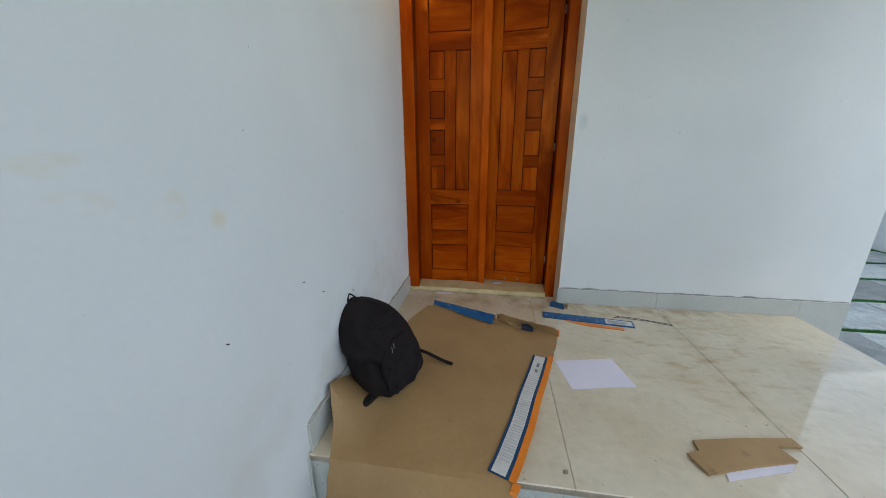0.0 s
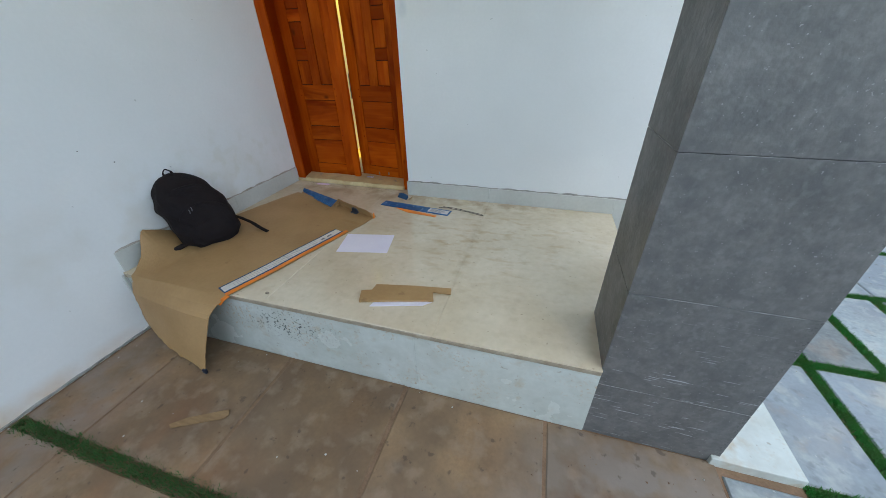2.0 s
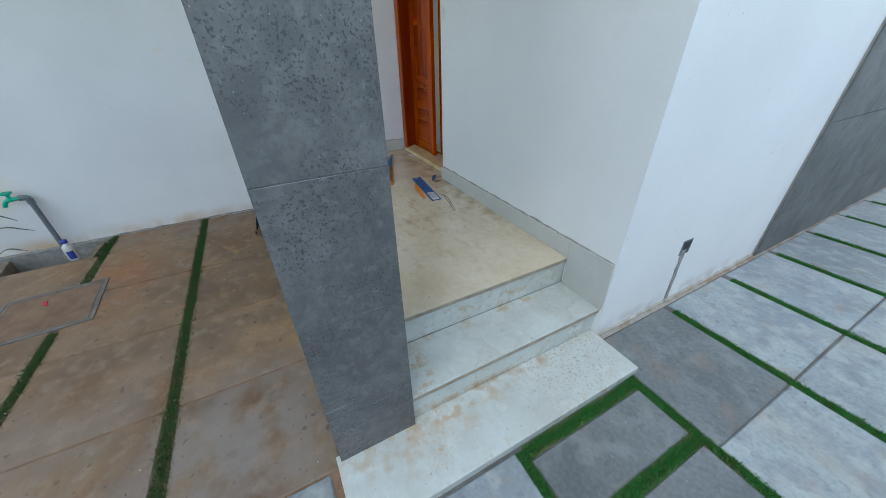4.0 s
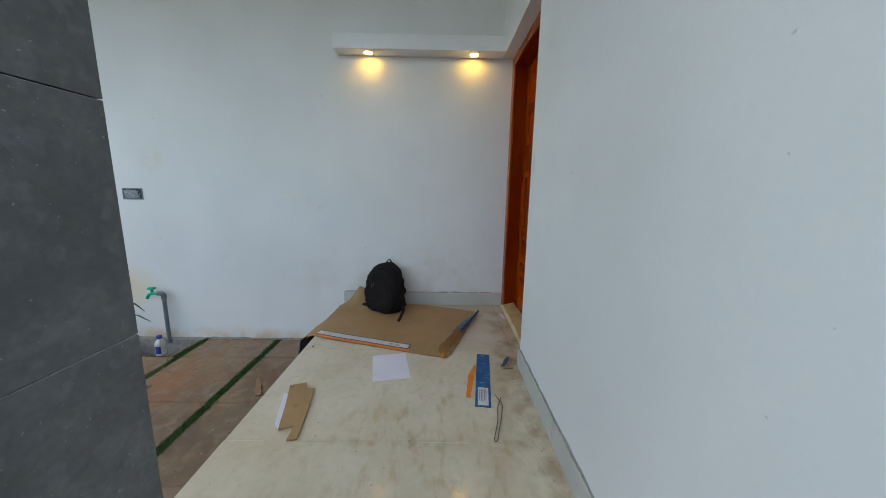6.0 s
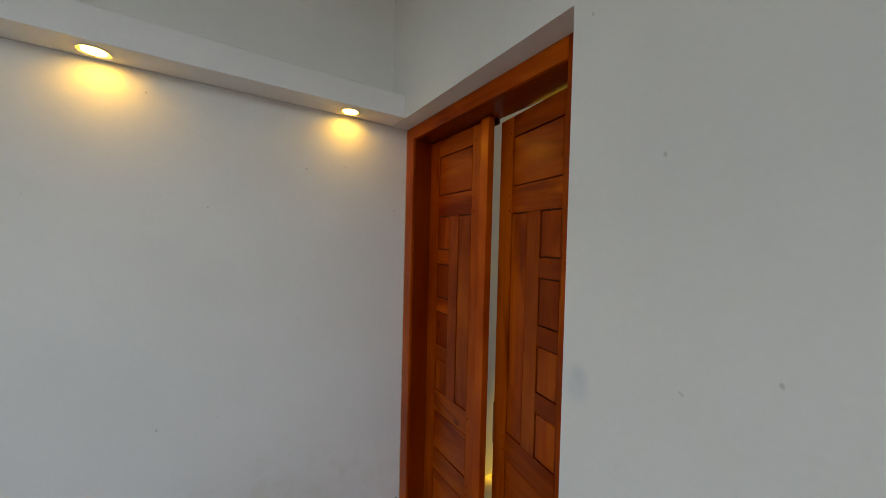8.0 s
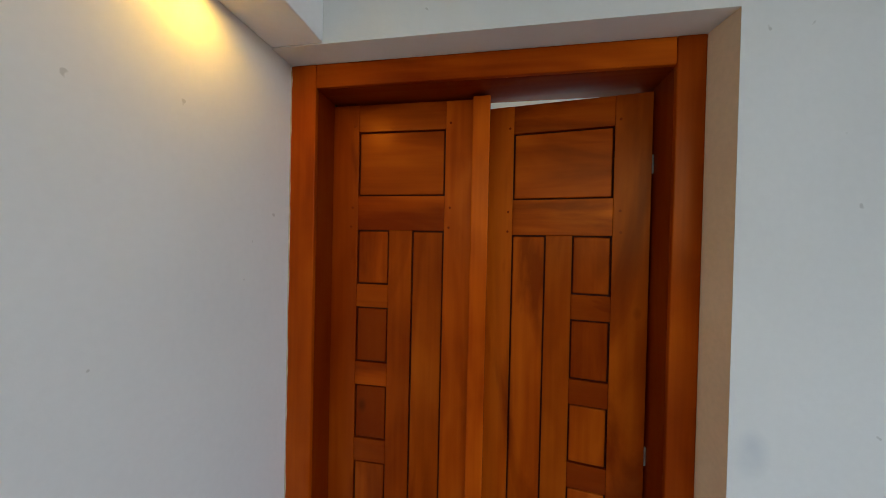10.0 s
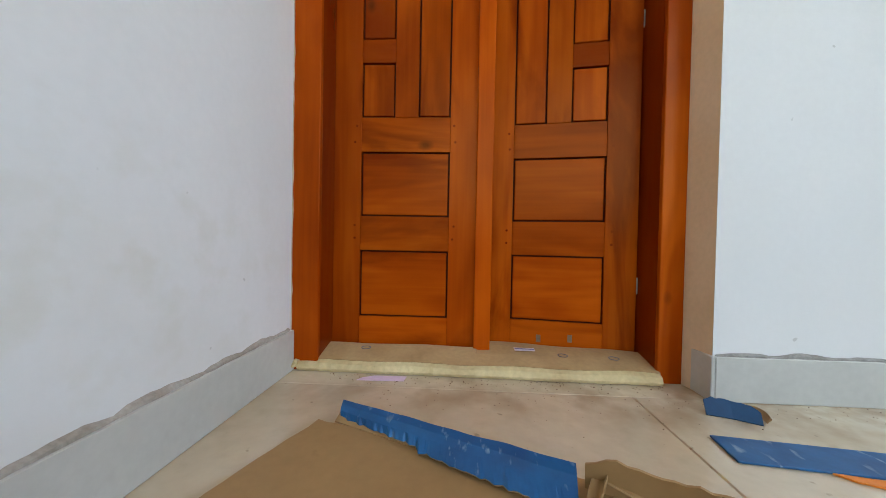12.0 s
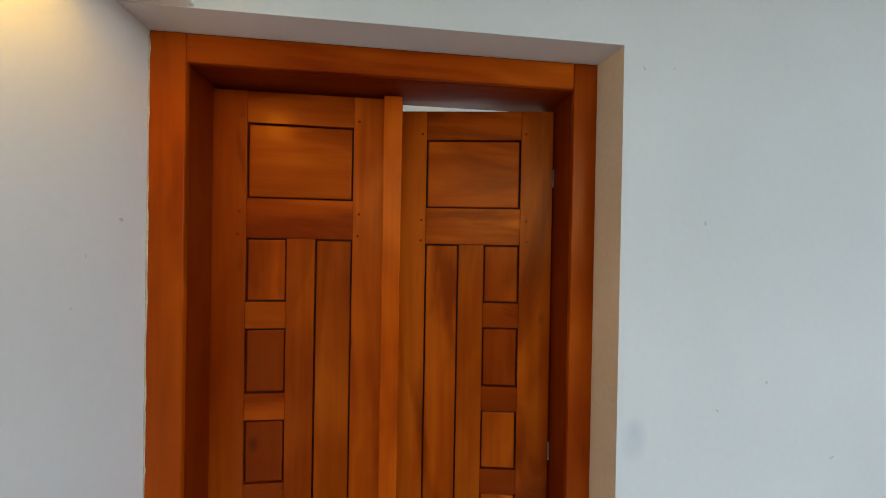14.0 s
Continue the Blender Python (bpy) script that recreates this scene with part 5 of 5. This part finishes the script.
part("knob", box(-0.012, -0.118, 0.512, 0.036, -0.062, 0.533, 0.009), M_GREEN, tp, "green turning knob")

# earth pit with a kerb along the wall
M_SOIL = material("damp_dark_soil", (0.055, 0.034, 0.022), 0.95, (0.03, 0.02, 0.014), 9, 0.3, 90, 0.9, 40)
structure("planting_pit", boxes((-0.02, LW_END - 0.81, G - 0.4, 0.42, -2.68, G - 0.17), (-0.02, LW_END - 0.81, G - 0.17, 0.0, LW_END, G - 0.036), (0.399, LW_END - 0.81, G - 0.17, 0.42, -2.68, G - 0.051),
                                (0.0, LW_END - 0.81, G - 0.17, 0.399, LW_END - 0.79, G - 0.036), (0.0, -2.692, G - 0.17, 0.399, -2.68, G - 0.04)), M_SOIL)
structure("pit_ledge", boxes((0.0005, LW_END, G - 0.2, 0.05, -2.69, G + 0.005)), M_MORTAR)
M_CONC = material("rough_tan_cement", (0.26, 0.21, 0.155), 0.95, (0.17, 0.135, 0.10), 12, 0.2, 90, 0.8, 60)
kerb = thing("kerb_stone", "rough cement kerb stone across the planting pit", "kerb", (0.22, -3.33, G - 0.08), 8)
part("stone", box(-0.15, -0.025, -0.14, 0.13, 0.025, 0.07, 0.006), M_CONC, kerb)
kerb2 = copy_thing(kerb, pose(0.2, -2.78, G - 0.085, 0, 0, -4))
rk = random.Random(8)
rocks = []
for k in range(26):
    b = bmesh.new()
    bmesh.ops.create_icosphere(b, subdivisions=1, radius=rk.uniform(0.015, 0.045))
    for v in b.verts:
        v.co = Vector((v.co.x * rk.uniform(0.8, 1.4), v.co.y * rk.uniform(0.8, 1.3), v.co.z * rk.uniform(0.5, 0.8)))
    c = thing("soil_clod", "dark clod of earth in the planting pit", "earth", (rk.uniform(0.08, 0.36), rk.uniform(-3.85, -2.85), G - 0.168 + rk.uniform(0, 0.03)), rk.uniform(0, 180), "clods in the pit")
    part("clod", b, M_SOIL, c)

# thin young palm
pl = thing("young_palm", "thin young plant with few long drooping dry leaves", "plant", (0.14, -3.36, G - 0.13))
part("stem", tube([(0, 0, -0.1), (0.002, 0.003, 0.25), (0.0, 0.0, 0.5)], 0.0065, 8), M_STEM, pl)


def frond(z, dy, rise, reach, drop, dx=0.0):
    n = 18
    out = []
    for k in range(n + 1):
        t = k / n
        y = dy * reach * t
        zz = z + rise * math.sin(min(1, t * 1.25) * math.pi * 0.62) * 1.05 - drop * t ** 3
        w = 0.0025 + 0.008 * math.sin(math.pi * min(1, t * 1.02)) * (0.4 + t)
        out.append([(dx * t - w, y, zz - w * 0.5), (dx * t, y, zz), (dx * t + w, y, zz - w * 0.5)])
    return sheet(out, 0.0012)


for z, dy, rise, reach, drop, dx in ((0.46, 1, 0.09, 0.29, 0.09, 0.05), (0.33, 1, 0.1, 0.34, 0.06, 0.06), (0.16, 1, 0.1, 0.24, 0.03, 0.07), (0.49, -1, 0.02, 0.13, 0.1, 0.03), (0.40, -1, 0.05, 0.17, 0.12, 0.06), (0.22, -1, 0.05, 0.16, 0.02, 0.05)):
    part("leaf", frond(z, dy, rise, reach, drop, dx), M_LEAF, pl)

# bottle by the tap
bt = thing("white_bottle", "dirty white plastic bottle with a blue label and cap", "bottle", (0.32, -2.86, G), 20)
prof = [(0.001, 0.0), (0.043, 0.001), (0.047, 0.008), (0.047, 0.095), (0.043, 0.112), (0.025, 0.128), (0.017, 0.135), (0.017, 0.146)]
part("body", ring_loft([[(r * math.cos(2 * math.pi * i / 24), r * 0.75 * math.sin(2 * math.pi * i / 24), z) for i in range(24)] for r, z in prof]), M_PLASTICW, bt, smooth=True)
part("cap", ring_loft([[(r * math.cos(2 * math.pi * i / 18), r * math.sin(2 * math.pi * i / 18), z) for i in range(18)] for r, z in ((0.02, 0.142), (0.021, 0.146), (0.02, 0.166), (0.012, 0.169))]), M_BLUEL, bt, "blue cap", smooth=True)
part("label", ring_loft([[(0.0475 * math.cos(a), 0.0475 * 0.75 * math.sin(a), z) for a in np.linspace(-0.7, 0.5, 10)] + [(0.0465 * math.cos(a), 0.0465 * 0.75 * math.sin(a), z) for a in np.linspace(0.5, -0.7, 10)] for z in (0.02, 0.085)]), M_BLUEL, bt, "blue label")

# inspection cover in the paving
mh = thing("inspection_cover", "square cement inspection cover with worn rim in the paving", "manhole cover", (1.05, -2.79, G), 4)
part("rim", boxes((-0.25, -0.26, -0.01, 0.25, -0.245, 0.006), (-0.25, 0.245, -0.01, 0.25, 0.26, 0.006), (-0.25, -0.245, -0.01, -0.235, 0.245, 0.006), (0.235, -0.245, -0.01, 0.25, 0.245, 0.006)), M_BLOCK, mh, "worn grey rim")
part("inner_rim", boxes((-0.222, -0.232, -0.01, 0.222, -0.222, 0.0055), (-0.222, 0.222, -0.01, 0.222, 0.232, 0.0055), (-0.222, -0.222, -0.01, -0.212, 0.222, 0.0055), (0.212, -0.222, -0.01, 0.222, 0.222, 0.0055)), M_BLOCK, mh)
part("lid", box(-0.234, -0.244, -0.01, 0.234, 0.244, 0.0038, 0.001), M_JOINT, mh)
rd = thing("red_scrap", "tiny red plastic scrap on the inspection cover", "scrap", (0.95, -2.83, G + 0.0039), 30)
part("scrap", prism([(-0.034, -0.01), (0.03, -0.013), (0.036, 0.006), (0.004, 0.004), (-0.02, 0.016)], 0, 0.005), material("red_plastic", (0.55, 0.02, 0.04), 0.5), rd)

# stacked paving stones beyond the wall's end
rs = random.Random(21)


def stone_stack(x, y, n, w, d, rz, first):
    for k in range(n):
        b = box(-w / 2, -d / 2, 0, w / 2, d / 2, 0.05, 0.0)
        for v in b.verts:
            v.co += Vector((rs.uniform(-0.012, 0.012), rs.uniform(-0.012, 0.012), rs.uniform(-0.004, 0.004)))
        bmesh.ops.bevel(b, geom=b.edges[:], offset=0.005, segments=1, affect="EDGES")
        s = thing("paving_stone", "loose rough grey paving stone in an untidy stack", "stone", (x + rs.uniform(-0.03, 0.03), y + rs.uniform(-0.03, 0.03), first + k * 0.056), rz + rs.uniform(-9, 9), "stacked paving stones")
        part("stone", b, M_BLOCK, s)


ZB = G - 0.035
stone_stack(-0.55, -5.0, 6, 0.42, 0.40, 20, ZB)
stone_stack(-0.35, -4.72, 4, 0.26, 0.22, 40, ZB)
stone_stack(-0.18, -4.45, 2, 0.34, 0.3, 30, ZB)
stone_stack(-0.45, -4.25, 3, 0.4, 0.3, 65, ZB)
stone_stack(0.16, -3.98, 1, 0.24, 0.3, 75, ZB + 0.02)
pebbles, pf = [], []
for k in range(700):
    x, y = rs.uniform(-1.2, 0.35), rs.uniform(-5.6, -4.0)
    r = rs.uniform(0.006, 0.02)
    a = rs.uniform(0, 6.28)
    n = len(pebbles)
    ring = [(x + r * math.cos(a + q) * rs.uniform(0.7, 1.3), y + r * math.sin(a + q) * rs.uniform(0.7, 1.3), ZB) for q in (0, 1.57, 3.14, 4.71)]
    pebbles += ring + [(x, y, ZB + r * 0.8)]
    pf += [(n, n + 1, n + 4), (n + 1, n + 2, n + 4), (n + 2, n + 3, n + 4), (n + 3, n, n + 4)]
me = bpy.data.meshes.new("rubble")
me.from_pydata(pebbles, [], pf)
me.materials.append(M_BLOCK)
tagged(new("rubble", me), "small broken stone rubble on bare earth", "rubble", kind="stuff")

# black sheeting and the boundary wall behind it
structure("boundary_wall_west", boxes((-2.45, -9, G - 0.2, -2.25, 2, 2.2)), M_PLASTER)
structure("boundary_wall_south", boxes((-2.45, -9.2, G - 0.2, 6.25, -9.0, 1.4)), M_PLASTER)
rows_ = []
for j in range(60):
    y = -7.5 + 3.5 * j / 59
    rows_.append([(-1.55 + 0.05 * math.sin(j * 0.9) + 0.03 * noise.noise(Vector((j * 0.3, k * 0.4, 0))) + 0.1 * (1 - k / 8), y, G - 0.03 + (1.22 + 0.02 * math.sin(j * 0.5)) * k / 8) for k in range(9)])
tarp = thing("black_sheeting", "black plastic sheeting stretched upright like a fence", "sheeting")
part("sheet", sheet(rows_, 0.004), M_TARP, tarp, smooth=True)
for y in (-7.2, -6.0, -4.8):
    part("post", tube([(-1.62, y, G - 0.05), (-1.62, y, 0.4), (-1.62, y, 0.85)], 0.02, 8), M_STEM, tarp)

# ---- house wall: open conduit box and chased groove ----
cb = thing("conduit_box", "open square electrical box set in the house wall, dark inside", "electrical box", (FX, 0.605, 0.03))
part("rim", boxes((-0.002, -0.043, -0.046, 0.003, 0.043, -0.04), (-0.002, -0.043, 0.04, 0.003, 0.043, 0.046), (-0.002, -0.043, -0.04, 0.003, -0.037, 0.04), (-0.002, 0.037, -0.04, 0.003, 0.043, 0.04)), M_PVC, cb)
# flat plate on the wall, dark as the shade inside the box
part("inside", box(0.0004, -0.0368, -0.0398, 0.002, 0.0368, 0.0398), M_DARKHOLE, cb)
part("mud", prism([(0.0021, -0.03), (0.0032, -0.03), (0.0032, 0.012), (0.0021, 0.012)], -0.039, -0.014), M_MORTAR, cb)
gv = bmesh.new()
pts = []
for k in range(14):
    z = -0.046 - 0.345 * k / 13
    yc = -0.005 + 0.025 * (k / 13)
    pts.append((yc - 0.017 - 0.012 * noise.noise(Vector((k * 0.7, 1, 0))), yc + 0.019 + 0.012 * noise.noise(Vector((k * 0.7, 5, 0))), z))
vv = [[gv.verts.new((0.0003, a, z)), gv.verts.new((0.003, a + 0.002, z)), gv.verts.new((0.003, b - 0.002, z)), gv.verts.new((0.0003, b, z))] for a, b, z in pts]
for a, b in zip(vv, vv[1:]):
    for i in range(3):
        gv.faces.new((a[i], b[i], b[i + 1], a[i + 1]))
bmesh.ops.recalc_face_normals(gv, faces=gv.faces[:])
part("filled_groove", gv, M_MORTAR, cb, "grey cement-filled groove running to the ground")

wb = thing("wall_box", "small dark electrical box let into the boundary wall", "electrical box", (6.07, 3.54, 0.248))
# thin dark plate on the wall in place of a shaded hollow
part("box", box(-0.004, -0.05, -0.045, 0.0, 0.05, 0.045, 0.001), M_DARKHOLE, wb)

# ---- planting beyond the boundary wall ----
verts, faces = [], []
fr = random.Random(17)
for k in range(9000):
    y = fr.uniform(-1, 13)
    hh = 0.9 + 0.6 * noise.noise(Vector((y * 0.6, 2.2, 0)))
    c = Vector((6.75 + fr.gauss(0, 0.22), y, 0.6 + hh * fr.random() ** 0.7 + 0.25))
    a = Vector((fr.gauss(0, 1), fr.gauss(0, 1), fr.gauss(0, 1))).normalized()
    b = a.orthogonal().normalized()
    s = fr.uniform(0.02, 0.05)
    n = len(verts)
    verts += [tuple(c - a * s), tuple(c + b * s * 0.4), tuple(c + a * s), tuple(c - b * s * 0.4)]
    faces.append((n, n + 1, n + 2, n + 3))
me = bpy.data.meshes.new("hedge")
me.from_pydata(verts, [], faces)
me.materials.append(M_FOL)
tagged(new("hedge", me), "green shrubs showing above the white boundary wall", "hedge", kind="stuff")

structure("wall_foot_mortar", ragged((0.0003, -2.69, 0), (0.0003, -1.392, 0), (1, 0, 0), G + 0.004, 0.006, 0.009, 9), M_MORTAR)
ch = random.Random(41)
verts, faces = [], []
for k in range(150):
    near_wall = k < 18
    x = 0.015 + abs(ch.gauss(0, 0.03)) if near_wall else ch.uniform(0.1, 4.6)
    y = ch.uniform(-2.65, -1.42) if near_wall else ch.choice((ch.uniform(-3.6, -1.45), ch.choice(YL[8:13]) + ch.gauss(0, 0.02)))
    if not near_wall and y > -1.4 and x < 3.15:
        continue
    r = ch.uniform(0.0015, 0.005)
    a = ch.uniform(0, 6.28)
    n = len(verts)
    verts += [(x + r * math.cos(a + q) * ch.uniform(0.6, 1.4), y + r * math.sin(a + q) * ch.uniform(0.6, 1.4), G + 0.001) for q in (0, 1.57, 3.14, 4.71)] + [(x, y, G + 0.001 + r * 0.7)]
    faces += [(n, n + 1, n + 4), (n + 1, n + 2, n + 4), (n + 2, n + 3, n + 4), (n + 3, n, n + 4)]
me = bpy.data.meshes.new("plaster_chips")
me.from_pydata(verts, [], faces)
me.materials.append(M_PLASTICW)
tagged(new("plaster_chips", me), "pale plaster and stone chips scattered on the paving", "chips", kind="stuff")

# grit along the skirting and on the paving
gt = random.Random(33)
verts, faces = [], []


def grain(x, y, z, r):
    n = len(verts)
    a = gt.uniform(0, 6.28)
    for q in (0, 2.1, 4.2):
        verts.append((x + r * math.cos(a + q) * gt.uniform(0.6, 1.3), y + r * math.sin(a + q) * gt.uniform(0.6, 1.3), z))
    verts.append((x, y, z + r * gt.uniform(0.5, 1.0)))
    faces.extend([(n, n + 1, n + 3), (n + 1, n + 2, n + 3), (n + 2, n, n + 3)])


for k in range(190):
    grain(gt.uniform(0.25, 2.2), -0.013 - abs(gt.gauss(0, 0.05)), 0.0003, gt.uniform(0.0007, 0.0022))
for k in range(110):
    grain(gt.uniform(0.1, 2.5), gt.uniform(-1.35, -0.05), 0.0003, gt.uniform(0.0006, 0.0016))
for k in range(160):
    grain(gt.uniform(0.12, 1.02), 0.068 - abs(gt.gauss(0, 0.03)), 0.0003, gt.uniform(0.0008, 0.003))
for k in range(500):
    grain(gt.uniform(0.05, 2.8), gt.uniform(-3.3, -1.4), G + 0.001, gt.uniform(0.0015, 0.005))
for k in range(200):
    grain(gt.uniform(2.9, 4.5), gt.uniform(-0.9, 2.0), G + 0.001, gt.uniform(0.0015, 0.005))
me = bpy.data.meshes.new("grit")
me.from_pydata(verts, [], faces)
me.materials.append(M_EARTH)
tagged(new("grit", me), "brown grit and crumbs scattered over tiles and paving", "grit", kind="stuff")

# bare nails in the side wall above the backpack
for y, z in ((-1.171, 0.53), (-0.922, 0.429), (-1.623, 0.592), (-1.287, 0.614)):
    nail = thing("wall_nail", "small dark nail sticking out of the white wall", "nail", (0.0, y, z), group="nails in the side wall")
    b = bmesh.new()
    turn = Matrix.Rotation(radians(90), 4, "Y")
    bmesh.ops.create_cone(b, cap_ends=True, segments=8, radius1=0.0012, radius2=0.0012, depth=0.007, matrix=Matrix.Translation((0.003, 0, 0)) @ turn)
    bmesh.ops.create_cone(b, cap_ends=True, segments=10, radius1=0.0024, radius2=0.0024, depth=0.001, matrix=Matrix.Translation((0.007, 0, 0)) @ turn)
    part("shank", b, M_WIRE, nail)
